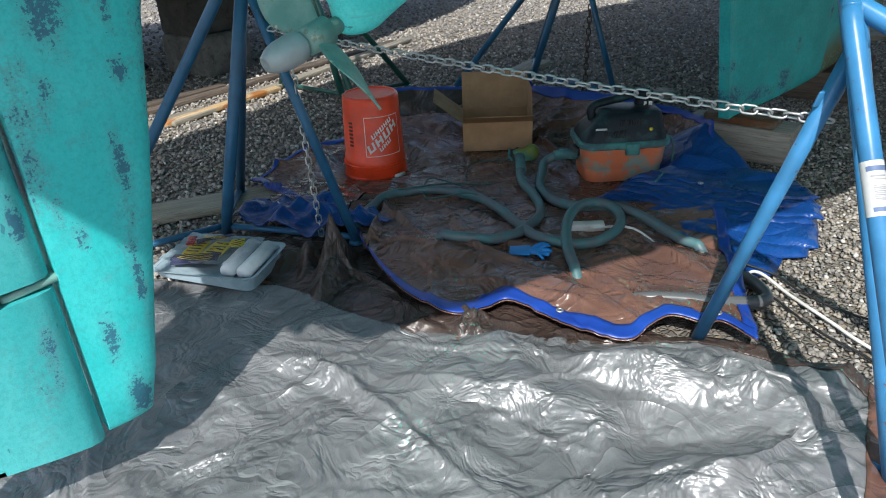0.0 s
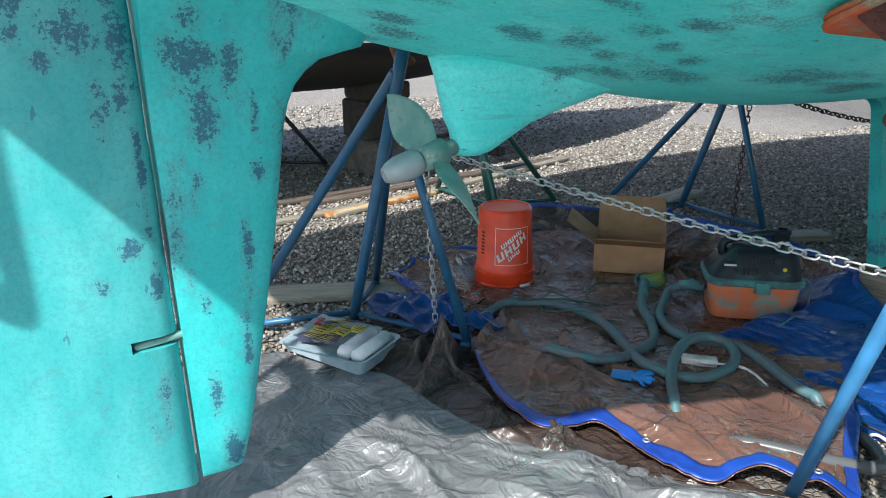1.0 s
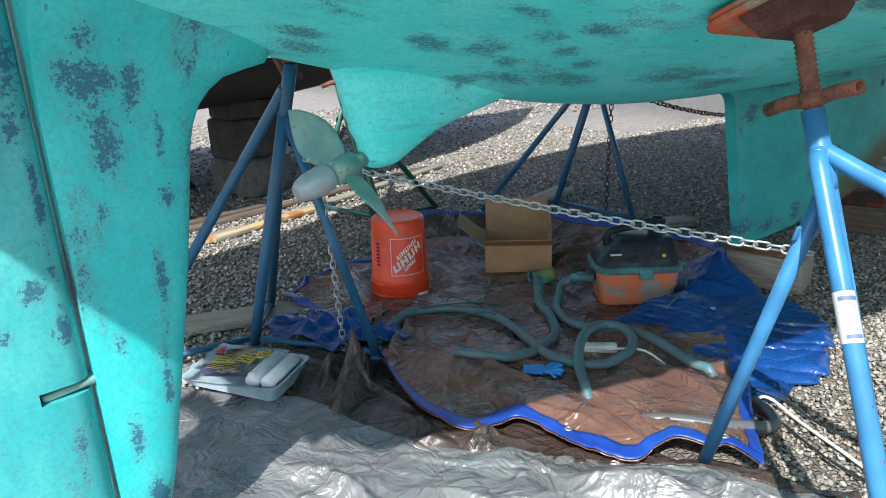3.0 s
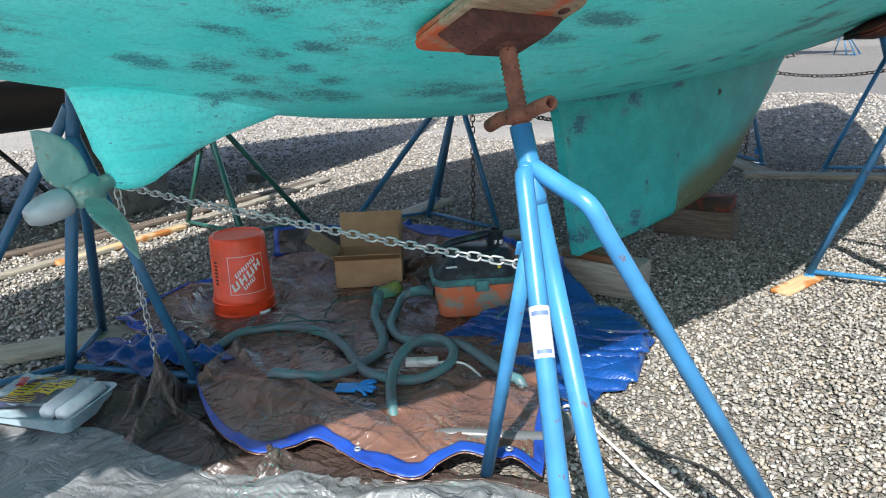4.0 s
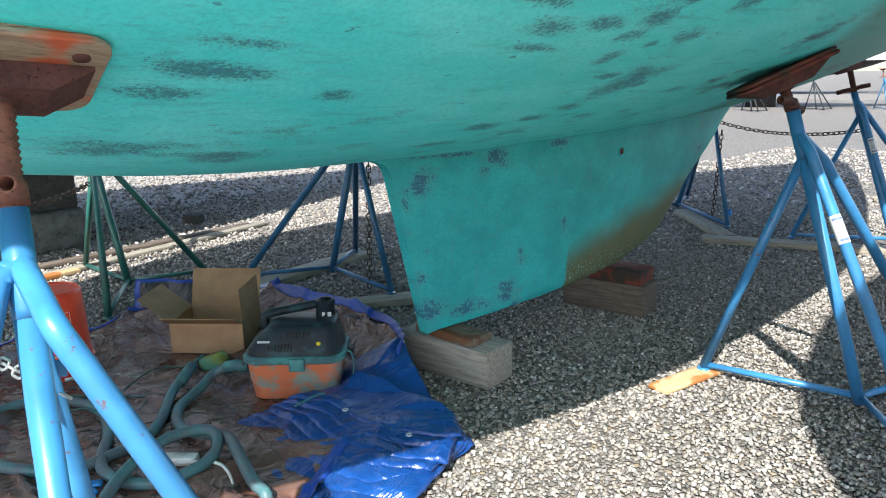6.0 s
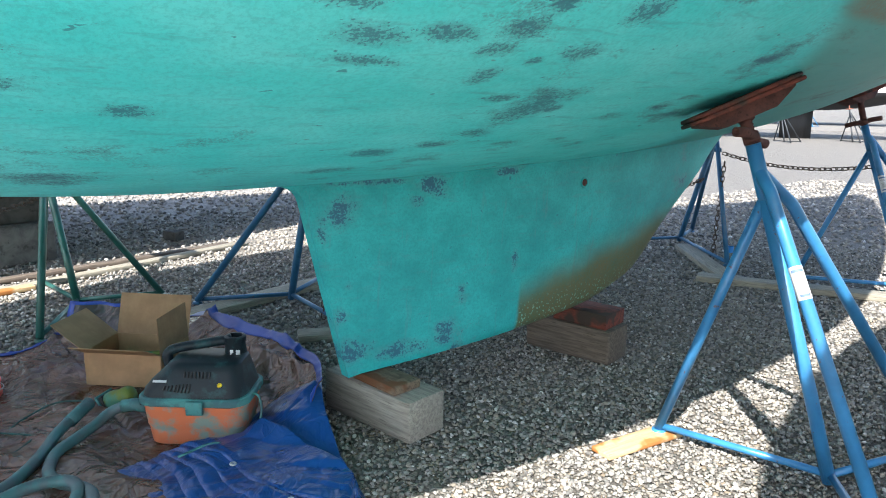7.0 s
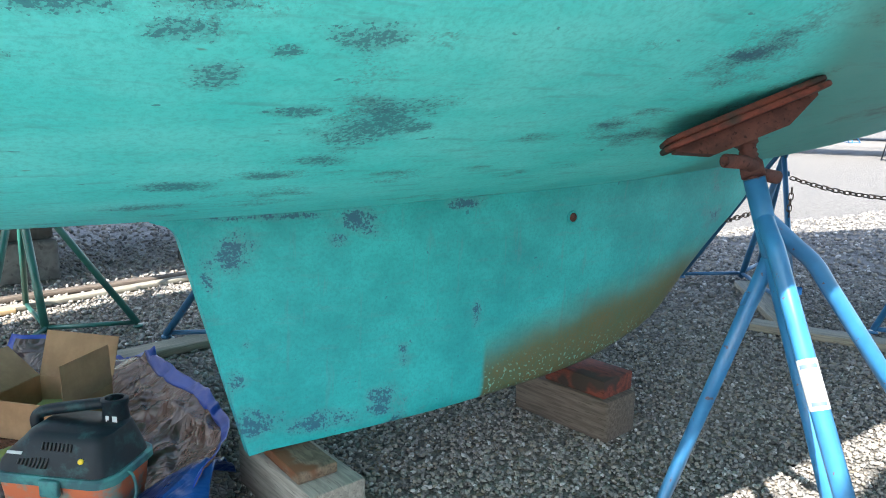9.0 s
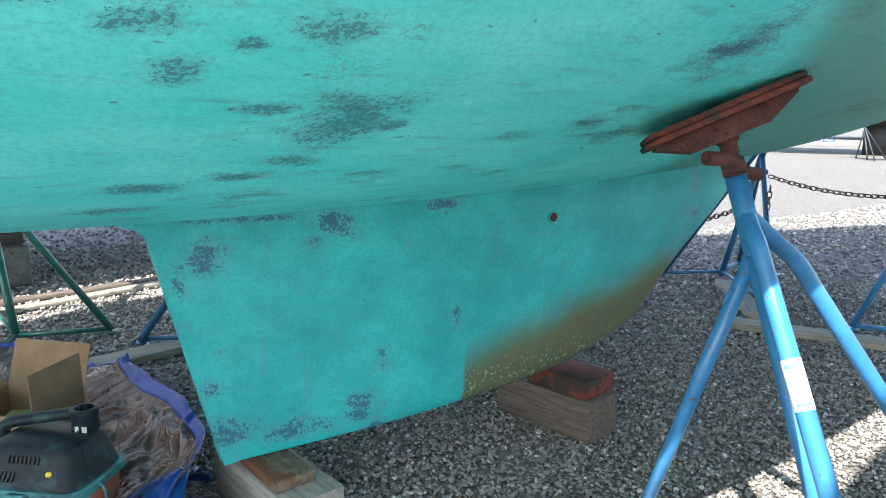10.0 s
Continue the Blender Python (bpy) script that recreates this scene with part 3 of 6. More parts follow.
def build_hull():
    bm = bmesh.new()
    stations = [-4.2 + 0.1 * i for i in range(110)] + [6.8]
    us = [math.sin(math.pi / 2 * k / 34) for k in range(35)]
    rings = []
    for y in stations:
        b = smooth_table(HALF_BEAM, y)
        half = [(b * u, y, hull_z(b * u, y)) for u in us]
        rings.append([(-x, yy, z) for x, yy, z in half[:0:-1]] + half)
    loft(bm, rings, closed=False, cap=False)
    bmesh.ops.recalc_face_normals(bm, faces=bm.faces)
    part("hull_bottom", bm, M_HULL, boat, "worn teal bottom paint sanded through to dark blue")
    # topsides, deck and coachroof above the view
    bm = bmesh.new()
    rings = []
    for y in stations[::3] + [6.8]:
        b, z0 = smooth_table(HALF_BEAM, y), max(BEAM_Z, smooth_table(Z_KEEL_LINE, y) + 0.06)
        s = max(lerp_table(SHEER, y), z0 + 0.08)
        rings.append([(-b - 0.002, y, z0), (-b * 1.01, y, (z0 + s) / 2), (-b * 0.99, y, s), (-b * 0.5, y, s + 0.05), (0, y, s + 0.07), (b * 0.5, y, s + 0.05), (b * 0.99, y, s), (b * 1.01, y, (z0 + s) / 2), (b + 0.002, y, z0)])
    loft(bm, rings, closed=False, cap=False)
    bmesh.ops.recalc_face_normals(bm, faces=bm.faces)
    part("upper_hull", bm, M_WHITE_GEL, boat, "white topsides and deck")
    # transom
    bm = bmesh.new()
    y = -4.2
    b = smooth_table(HALF_BEAM, y)
    pts = [(b * u, y, hull_z(b * u, y)) for u in us[::3]] + [(b * 0.99, y, lerp_table(SHEER, y))]
    pts = [(-x, yy, z) for x, yy, z in pts[:0:-1]] + pts
    bm.faces.new([bm.verts.new(p) for p in pts])
    part("transom", bm, M_WHITE_GEL, boat)
    bm = bmesh.new()
    rings = []
    for y, w, h in ((-1.6, 0.95, 0.42), (-1.4, 1.0, 0.50), (0.5, 0.95, 0.48), (2.2, 0.7, 0.36), (2.9, 0.5, 0.05)):
        z = lerp_table(SHEER, y)
        rings.append([(-w, y, z), (-w * 0.88, y, z + h), (0, y, z + h + 0.06), (w * 0.88, y, z + h), (w, y, z)])
    loft(bm, rings)
    bmesh.ops.recalc_face_normals(bm, faces=bm.faces)
    part("coachroof", bm, M_WHITE_GEL, boat)


build_hull()

KEEL_TE = [(0.20, 0.0), (0.90, -0.173), (0.925, -0.182), (0.945, -0.200), (0.958, -0.228), (0.966, -0.26), (1.14, -0.42)]
KEEL_LE = [(0.20, 1.46), (0.23, 1.55), (0.29, 1.73), (0.345, 1.825), (0.43, 1.90), (0.565, 2.02), (0.61, 2.06), (0.758, 2.21), (0.91, 2.385), (1.08, 2.53), (1.2, 2.62)]


def keel_half(y, zb):
    te, le = lerp_table(KEEL_TE, zb), lerp_table(KEEL_LE, zb)
    s, dz = (y - te) / (le - te), zb - 0.208
    tm = 0.105 + 0.055 * min(1, dz / 0.7)
    return tm * (math.sin(math.pi / 2 * min(1, s / 0.55)) ** 0.9 if s < 0.55 else math.sqrt(max(0, 1 - ((s - 0.55) / 0.45) ** 2)))


def build_keel():
    bm = bmesh.new()
    rings = []
    zs = [0.0, 0.015, 0.04, 0.08, 0.12, 0.17, 0.25, 0.35, 0.45, 0.55, 0.62, 0.66, 0.69, 0.71, 0.725, 0.74, 0.755, 0.78, 0.84, 0.93]
    for dz in zs:
        ring = []
        n = 40
        for k in range(n + 1):
            s = 0.5 - 0.5 * math.cos(math.pi * k / n)
            zb = 0.208 + dz
            te, le = lerp_table(KEEL_TE, zb), lerp_table(KEEL_LE, zb)
            y = te + (le - te) * s
            z = zb + 0.055 * max(0.0, y) * max(0, 1 - dz / 0.6)
            tm = 0.105 + 0.055 * min(1, dz / 0.7)
            if dz < 0.05:
                tm *= 0.82 + 0.18 * (dz / 0.05) ** 0.5
            w = tm * (math.sin(math.pi / 2 * min(1, s / 0.55)) ** 0.9 if s < 0.55 else math.sqrt(max(0, 1 - ((s - 0.55) / 0.45) ** 2)))
            w = max(w, 0.013 * (1 - s)) + 0.012 * (1 - s) ** 6
            if dz > 0.70:
                w += 0.9 * (dz - 0.70) ** 2
            ring.append((w, y, z))
        rings.append(ring + [(-a, b, c) for a, b, c in ring[::-1]])
    loft(bm, rings)
    bmesh.ops.recalc_face_normals(bm, faces=bm.faces)
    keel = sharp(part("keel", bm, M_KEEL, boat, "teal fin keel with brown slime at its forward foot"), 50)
    # drain hole with its rim
    bm = bmesh.new()
    wx = keel_half(1.176, 0.901)
    m = Matrix.Translation((wx, 1.176, 0.901)) @ Matrix.Rotation(radians(90), 4, "Y")
    bmesh.ops.create_cone(bm, cap_ends=True, segments=18, radius1=0.0175, radius2=0.0165, depth=0.006, matrix=m)
    part("drain_plug", bm, M_RUST_DARK, keel, "dark rusty drain hole")
    bm = bmesh.new()
    tube(bm, [m @ Vector((0.021 * math.cos(a), 0.021 * math.sin(a), 0.0)) for a in np.linspace(0, 2 * math.pi, 25)[:-1]], 0.005, 8, closed=True)
    part("drain_rim", bm, M_KEEL, keel)


build_keel()

SKEG_LE = [(0.20, -2.785), (0.29, -2.757), (0.77, -2.657), (1.07, -2.607), (1.12, -2.59), (1.16, -2.565), (1.195, -2.515), (1.212, -2.45), (1.222, -2.40), (1.30, -2.36), (1.5, -2.3)]


def foil_ring(ya, yl, z, wa, wm, nose=10):
    """Plan section from the blunt after edge ya to the rounded fore edge yl."""
    half = [(wa, ya)]
    for k in range(nose + 1):
        a = math.pi / 2 * k / nose
        c = min(abs(yl - ya) * 0.65, 0.20)
        half.append((wm * math.cos(a) ** 0.8, yl - math.copysign(c, yl - ya) * (1 - math.sin(a))))
    half[-1] = (0.002, yl)
    return [(x, y, z) for x, y in half] + [(-x, y, z) for x, y in half[::-1]]


def build_skeg():
    bm = bmesh.new()
    rings = []
    for z in (0.195, 0.21, 0.3, 0.45, 0.6, 0.8, 0.95, 1.05, 1.1, 1.14, 1.17, 1.195, 1.21, 1.22, 1.26, 1.32, 1.4):
        yl = lerp_table(SKEG_LE, z)
        ya = -2.893 - 0.016 * (z - 0.2)
        wide = 0.032 + 0.016 * min(1, (z - 0.2) / 0.6) + 0.9 * max(0, z - 1.12) ** 1.6
        if z < 0.2:
            wide *= 0.7
        rings.append(foil_ring(ya, yl, z, wide * 0.92, wide))
    loft(bm, rings)
    bmesh.ops.recalc_face_normals(bm, faces=bm.faces)
    sharp(part("skeg", bm, M_SKEG, boat, "teal skeg worn to navy patches"), 50)
    # shaft log: the swelling ahead of the propeller
    bm = bmesh.new()
    rings = []
    for z, ya, yf, w in ((0.925, -2.12, -2.06, 0.02), (0.935, -2.142, -2.03, 0.036), (0.96, -2.147, -1.985, 0.048), (1.0, -2.157, -1.90, 0.052), (1.03, -2.172, -1.80, 0.062),
                         (1.06, -2.178, -1.66, 0.072), (1.10, -2.188, -1.50, 0.085), (1.15, -2.200, -1.45, 0.095), (1.2, -2.215, -1.5, 0.105)):
        c, n = (ya * 0.55 + yf * 0.45), 28
        ring = []
        for k in range(n):
            a = 2 * math.pi * k / n
            s = math.sin(a)
            ring.append((w * math.copysign(abs(math.cos(a)) ** 0.75, math.cos(a)), c + (yf - c if s > 0 else c - ya) * s, z))
        rings.append(ring)
    loft(bm, rings)
    bmesh.ops.recalc_face_normals(bm, faces=bm.faces)
    part("shaft_log", bm, M_HULL, boat)


build_skeg()


def build_rudder():
    rudder = thing("rudder", "", "")
    rudder.parent = boat
    bm = bmesh.new()

    def body(z1, z2, cut):
        rings = []
        n = 8
        for i in range(n + 1):
            z = z1 + (z2 - z1) * i / n
            lead = -2.901 - 0.014 * (z - 0.2) - cut
            trail = -3.372
            zz = [z + (0.085 * (lead - y) / 0.46 if i == 0 and z1 < 0.3 else 0) for y in (lead, trail)]
            half = [(0.0, lead), (0.018, lead - 0.003), (0.034, lead - 0.014), (0.042, lead - 0.04), (0.045, lead - 0.1), (0.042, lead - 0.2), (0.03, lead - 0.33), (0.012, trail + 0.015), (0.007, trail)]
            ring = []
            for x, y in half:
                f = (lead - y) / (lead - trail)
                ring.append((x, y, z + (zz[1] - zz[0]) * f))
            rings.append(ring + [(-x, y, q) for x, y, q in ring[:0:-1]])
        loft(bm, rings)

    body(0.185, 0.572, 0.0)
    body(0.600, 1.405, 0.0)
    # the web behind the hinge slot
    lead = -2.906
    web = [(0.0, lead - 0.105), (0.0445, lead - 0.105), (0.042, lead - 0.2), (0.03, lead - 0.33), (0.012, -3.357), (0.007, -3.372)]
    loft(bm, [[(x, y, z) for x, y in web] + [(-x, y, z) for x, y in web[:0:-1]] for z in (0.565, 0.607)])
    bmesh.ops.recalc_face_normals(bm, faces=bm.faces)
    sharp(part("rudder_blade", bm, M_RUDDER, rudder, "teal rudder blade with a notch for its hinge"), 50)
    bm = bmesh.new()
    add_box(bm, (0.066, 0.14, 0.016), Matrix.Translation((0, -2.935, 0.586)) @ Matrix.Rotation(radians(5), 4, "X"), 0.006)
    part("hinge_fitting", bm, M_BRONZE, rudder, "bronze rudder hinge plate")
    bm = bmesh.new()
    tube(bm, [(0, -2.96, 1.38), (0, -3.0, 1.62)], 0.025)
    part("rudder_stock", bm, M_RUST_DARK, rudder)


build_rudder()


def build_propeller():
    prop = thing("propeller", "", "", Matrix.Translation((0, -2.205, 0.937)) @ Matrix.Rotation(radians(15), 4, "X"))
    prop.parent = boat
    bm = bmesh.new()
    prof = [(0.075, 0.0), (0.075, 0.020), (0.035, 0.022), (0.03, 0.036), (-0.035, 0.034), (-0.042, 0.028)]
    rings = [[(r * math.cos(2 * math.pi * k / 24), y, r * math.sin(2 * math.pi * k / 24)) for k in range(24)] for y, r in prof[1:]]
    loft(bm, rings)
    bmesh.ops.recalc_face_normals(bm, faces=bm.faces)
    part("hub", bm, M_BRONZE, prop, "dusty bronze hub")
    bm = bmesh.new()
    prof = [(-0.045, 0.026), (-0.055, 0.036), (-0.08, 0.038), (-0.115, 0.036), (-0.14, 0.029), (-0.155, 0.020), (-0.158, 0.012), (-0.152, 0.010), (-0.152, 0.004)]
    rings = [[(r * math.cos(2 * math.pi * k / 24), y, r * math.sin(2 * math.pi * k / 24)) for k in range(24)] for y, r in prof]
    loft(bm, rings)
    bmesh.ops.recalc_face_normals(bm, faces=bm.faces)
    part("zinc_anode", bm, M_ZINC, prop, "dull grey zinc cone with a bolt hole")
    for ang in (218, 397):
        bm = bmesh.new()
        top, bot = [], []
        nr, nc = 12, 9
        for i in range(nr + 1):
            s = i / nr
            r = 0.028 + 0.205 * s
            chord = 0.118 * (math.sin(math.pi * min(1.0, 0.16 + 0.84 * s)) ** 0.62 if s < 1 else 0.02) * (0.75 + 0.25 * math.sin(math.pi * s))
            pitch = radians(62 - 34 * s)
            a, b = [], []
            for j in range(nc + 1):
                c = (j / nc - 0.5) * chord
                th = 0.007 * (1 - 0.7 * s) * math.sqrt(max(0, 1 - (2 * j / nc - 1) ** 2)) + 0.001
                skew = 0.02 * s * s
                base = Vector(((c + skew) * math.cos(pitch), (c + skew) * math.sin(pitch) - 0.02 * s, r))
                nrm = Vector((-math.sin(pitch), math.cos(pitch), 0)) * th
                a.append(bm.verts.new(base + nrm))
                b.append(bm.verts.new(base - nrm))
            top.append(a)
            bot.append(b)
        for g, flip in ((top, 0), (bot, 1)):
            for i in range(nr):
                for j in range(nc):
                    q = (g[i][j], g[i][j + 1], g[i + 1][j + 1], g[i + 1][j])
                    bm.faces.new(q[::-1] if flip else q)
        for i in range(nr):
            for j in (0, nc):
                bm.faces.new((top[i][j], bot[i][j], bot[i + 1][j], top[i + 1][j]))
        for j in range(nc):
            bm.faces.new((top[nr][j], bot[nr][j], bot[nr][j + 1], top[nr][j + 1]))
        bmesh.ops.recalc_face_normals(bm, faces=bm.faces)
        bl = part("blade", bm, M_BRONZE, prop, "teal-dusted bronze blade with pale spots")
        bl.matrix_local = Matrix.Rotation(radians(ang - 90), 4, "Y") 
    bm = bmesh.new()
    tube(bm, [(0, 0.02, 0), (0, 0.16, 0)], 0.016)
    part("shaft", bm, M_STEEL, prop)


build_propeller()


def build_ladder():
    """Stern ladder: two rails joined by flat treads."""
    ladder = thing("stern_ladder", "", "")
    ladder.parent = boat
    y = -4.25
    for x, sx in ((0.736, -1), (0.40, 1)):
        bm = bmesh.new()
        tube(bm, smooth_path([(x, -4.12, 2.42), (x, y + 0.03, 2.45), (x, y, 2.36), (x, y, 2.15), (x, y, 1.96), (x + sx * 0.02, y, 1.915), (x + sx * 0.055, y, 1.915)], 5), 0.018, 12)
        part("rail", bm, M_STEEL, ladder, "bent steel tube rail")
    for z in (2.185, 1.925):
        bm = bmesh.new()
        add_box(bm, (0.30, 0.085, 0.022), Matrix.Translation((0.568, y, z)), 0.004)
        part("tread", bm, M_PLANK, ladder, "flat wooden tread")


build_ladder()


# ---- boat stands ----
def build_stand(name, label, mid, long_foot, feet, neck, paint_mat, pad=None, group="boat stands", sticker=None, screw=True, rusty=M_RUST, handle=20, floor=0.02, elbows=(None, None)):
    """mid: foot of the leaning post; long_foot: foot towards the boat; feet: the two outer feet; neck: top of the post."""
    ob = thing(name, label, "boat stand", group=group)
    mid, neck = Vector((*mid, floor)), Vector(neck)
    axis = (neck - mid).normalized()
    bm = bmesh.new()
    tube(bm, [mid - Vector((0, 0, 0.015)), mid.lerp(neck, 0.25), mid.lerp(neck, 0.90)], 0.0225, 16)
    part("post", bm, paint_mat, ob)
    bm = bmesh.new()
    tube(bm, [mid.lerp(neck, 0.845), mid.lerp(neck, 0.86), neck], 0.0245, 16, radii=[0.0226, 0.0240, 0.0240])
    part("collar", bm, paint_mat, ob)
    legs = []
    for i, f in enumerate([long_foot, *feet]):
        foot = Vector((*f, floor))
        top = mid.lerp(neck, 0.85 if i == 0 else 0.88)
        bm = bmesh.new()
        out = (foot - top)
        out.z = 0
        out.normalize()
        if i == 0:
            path = [top, foot]
        else:
            a = mid.lerp(neck, 0.930) + out * 0.014
            b = mid.lerp(neck, 0.888) + out * 0.034
            c = b.lerp(foot, 0.08)
            if elbows[i - 1]:
                b = Vector(elbows[i - 1])
                a = mid.lerp(neck, 0.925)
                c = b.lerp(foot, 0.06)
            path = smooth_path([a, a.lerp(b, 0.6), b, c], 5) + [foot]
        tube(bm, path, 0.0200 if i else 0.0185)
        leg = part("leg", bm, paint_mat, ob)
        legs.append((path, leg))
        bm = bmesh.new()
        tube(bm, [mid + Vector((0, 0, 0.012)), foot + Vector((0, 0, 0.008))], 0.0135, 10)
        part("base_rod", bm, paint_mat, ob)
        bm = bmesh.new()
        bmesh.ops.create_cone(bm, cap_ends=True, segments=14, radius1=0.03, radius2=0.026, depth=0.012, matrix=Matrix.Translation((*f, floor - 0.012)))
        part("foot_plate", bm, paint_mat, ob)
    # chain bracket on the long leg
    p, _ = legs[0]
    at = Vector(p[0]).lerp(Vector(p[-1]), 0.12)
    bm = bmesh.new()
    d = (Vector(p[-1]) - Vector(p[0])).normalized()
    side = d.cross(Vector((0, 0, 1))).normalized()
    m = Matrix((( *side, 0), (*d, 0), (*side.cross(d), 0), (0, 0, 0, 1))).transposed()
    m.translation = at
    add_box(bm, (0.062, 0.036, 0.006), m, 0.002)
    part("chain_bracket", bm, paint_mat, ob)
    if sticker:
        path, leg = legs[sticker[0]]
        a, b = Vector(path[-2]), Vector(path[-1])
        p0, p1 = (a.lerp(b, (a.z - q) / (a.z - b.z)) for q in sticker[1:3])
        bm = bmesh.new()
        tube(bm, [p0, p1], 0.0206, 18, cap=False)
        lab = part("sticker", bm, M_LABEL, leg, "white paper label with blue print and a bar code")
        n = (p1 - p0).normalized()
        eye = Vector(sticker[3])
        f = (eye - (p0 + p1) / 2)
        f = (f - n * f.dot(n)).normalized()
        s = n.cross(f)
        L = (p1 - p0).length

        def bar(t0, t1, a0, a1, mat, nm):
            bm = bmesh.new()
            rr = 0.0210
            ring = []
            for t in (t0, t1):
                ring.append([p0 + n * (L * t) + (f * math.cos(q) + s * math.sin(q)) * rr for q in np.linspace(a0, a1, 6)])
            loft(bm, ring, closed=False, cap=False)
            part(nm, bm, mat, lab)
        bar(0.10, 0.19, -0.9, 0.9, M_PRINT, "print_bar")
        bar(0.27, 0.30, -0.7, 0.6, M_PRINT_GREY, "print_bar")
        bar(0.33, 0.35, -0.7, 0.3, M_PRINT_GREY, "print_bar")
        for i in range(9):
            bar(0.45 + i * 0.033, 0.45 + i * 0.033 + 0.014 + 0.008 * (i % 2), -0.55, 0.45, M_PRINT_GREY, "print_bar")
        bar(0.84, 0.92, -0.8, 0.7, M_PRINT, "print_bar")
    if screw:
        pad_p = Vector(pad[0])
        bm = bmesh.new()
        base, up = neck - axis * 0.05, (pad_p - neck).normalized()
        L = (pad_p - base).length
        n = int(L / 0.0055)
        pts = [base + up * (L * i / n) for i in range(n + 1)]
        tube(bm, pts, 0.0, 14, radii=[0.0185 + (0.0025 if i % 2 else -0.0012) for i in range(n + 1)])
        part("screw", bm, rusty, ob, "coarse rusty screw thread")
        # swivelling nut with two pipe handles
        h = thing("handle", "", "")
        h.parent = ob
        c = neck + up * 0.022
        hx = Vector((math.cos(radians(handle)), math.sin(radians(handle)), 0))
        hx = (hx - up * hx.dot(up)).normalized()
        m = Matrix(((*hx, 0), (*up.cross(hx), 0), (*up, 0), (0, 0, 0, 1))).transposed()
        m.translation = c
        bm = bmesh.new()
        bmesh.ops.create_cone(bm, cap_ends=True, segments=20, radius1=0.0265, radius2=0.0255, depth=0.032, matrix=m)
        part("nut", bm, rusty, h, "rusty nut")
        for sx in (-1, 1):
            bm = bmesh.new()
            pts = [m @ Vector((sx * 0.012, sx * 0.010, 0)), m @ Vector((sx * 0.05, sx * 0.012, 0.003)), m @ Vector((sx * 0.106, sx * 0.0, 0.0))]
            rings = tube(bm, pts, 0.0155, 16, cap=False)
            d = (pts[2] - pts[1]).normalized()
            inner = [bm.verts.new(pts[2] + (v.co - pts[2]) * 0.68) for v in rings[-1]]
            deep = [bm.verts.new(v.co - d * 0.05) for v in inner]
            for k in range(16):
                bm.faces.new((rings[-1][k], rings[-1][(k + 1) % 16], inner[(k + 1) % 16], inner[k]))
                bm.faces.new((inner[k], inner[(k + 1) % 16], deep[(k + 1) % 16], deep[k]))
            bm.faces.new(deep)
            bmesh.ops.recalc_face_normals(bm, faces=bm.faces)
            part("pipe_handle", bm, rusty, h)
        # pad against the hull
        _, nrm, width, depth, board, spin = pad
        nrm = Vector(nrm).normalized()
        fwd = Vector((math.sin(radians(spin)), math.cos(radians(spin)), 0))
        fwd = (fwd - nrm * fwd.dot(nrm)).normalized()
        sx = fwd.cross(nrm)
        m = Matrix(((*fwd, 0), (*sx, 0), (*nrm, 0), (0, 0, 0, 1))).transposed()
        m.translation = pad_p
        pd = thing("pad", "", "")
        pd.parent = ob
        for i in range(2):
            bm = bmesh.new()
            n = 5
            r, ring = 0.045, []
            for cx, cy, a0 in ((1, 1, 0), (-1, 1, 90), (-1, -1, 180), (1, -1, 270)):
                for k in range(n + 1):
                    a = radians(a0 + 90 * k / n)
                    ring.append((cx * (width / 2 - r) + r * math.cos(a), cy * (depth / 2 - r) + r * math.sin(a)))
            z1 = 0.013 + i * 0.0145
            g = 0.0 if i == 0 else -0.004
            rings = []
            for dz, ins in ((0, 0.003), (0.003, 0), (0.0105, 0), (0.0135, 0.003)):
                rings.append([m @ Vector((x * (1 - (ins - g) / 0.15), y * (1 - (ins - g) / 0.15), z1 + dz)) for x, y in ring])
            loft(bm, rings)
            bmesh.ops.recalc_face_normals(bm, faces=bm.faces)
            sharp(part("board", bm, board, pd, "weathered plywood layer"), 40)
        bm = bmesh.new()
        # folded steel channel under the board
        w2, d2 = width * 0.44, depth * 0.20
        prof = [(-w2, 0.0125), (-w2, 0.006), (-w2 * 0.52, -0.032), (w2 * 0.52, -0.032), (w2, 0.006), (w2, 0.0125)]
        rings = [[m @ Vector((x, yy, z)) for x, z in prof] for yy in (-d2, d2)]
        loft(bm, rings)
        bmesh.ops.recalc_face_normals(bm, faces=bm.faces)
        part("channel", bm, M_RUST_DARK, pd, "rusty folded steel channel", smooth=False)
        bm = bmesh.new()
        tube(bm, [pad_p - up * 0.038, pad_p - up * 0.010], 0.027, 16)
        part("socket", bm, M_RUST_DARK, pd)
        bm = bmesh.new()
        bmesh.ops.create_cone(bm, cap_ends=True, segments=16, radius1=0.0135, radius2=0.0135, depth=0.004,
                              matrix=m @ Matrix.Translation((width * 0.36, depth * 0.30 * (1 if m.to_3x3().col[1].z > 0 else -1), 0.0120)))
        part("bored_hole", bm, M_RUST_DARK, pd)
    return ob


def hull_normal(x, y):
    e = 0.02
    dx = (hull_z(x + e, y) - hull_z(x - e, y)) / (2 * e)
    dy = (hull_z(x, y + e) - hull_z(x, y - e)) / (2 * e)
    return Vector((-dx, -dy, 1)).normalized()


def pad_at(x, y, width, depth, board, spin=0):
    """A pad whose upper face touches the hull at (x, y)."""
    n = hull_normal(x, y)
    return (Vector((x, y, hull_z(x, y))) - n * 0.047, n, width, depth, board, spin)


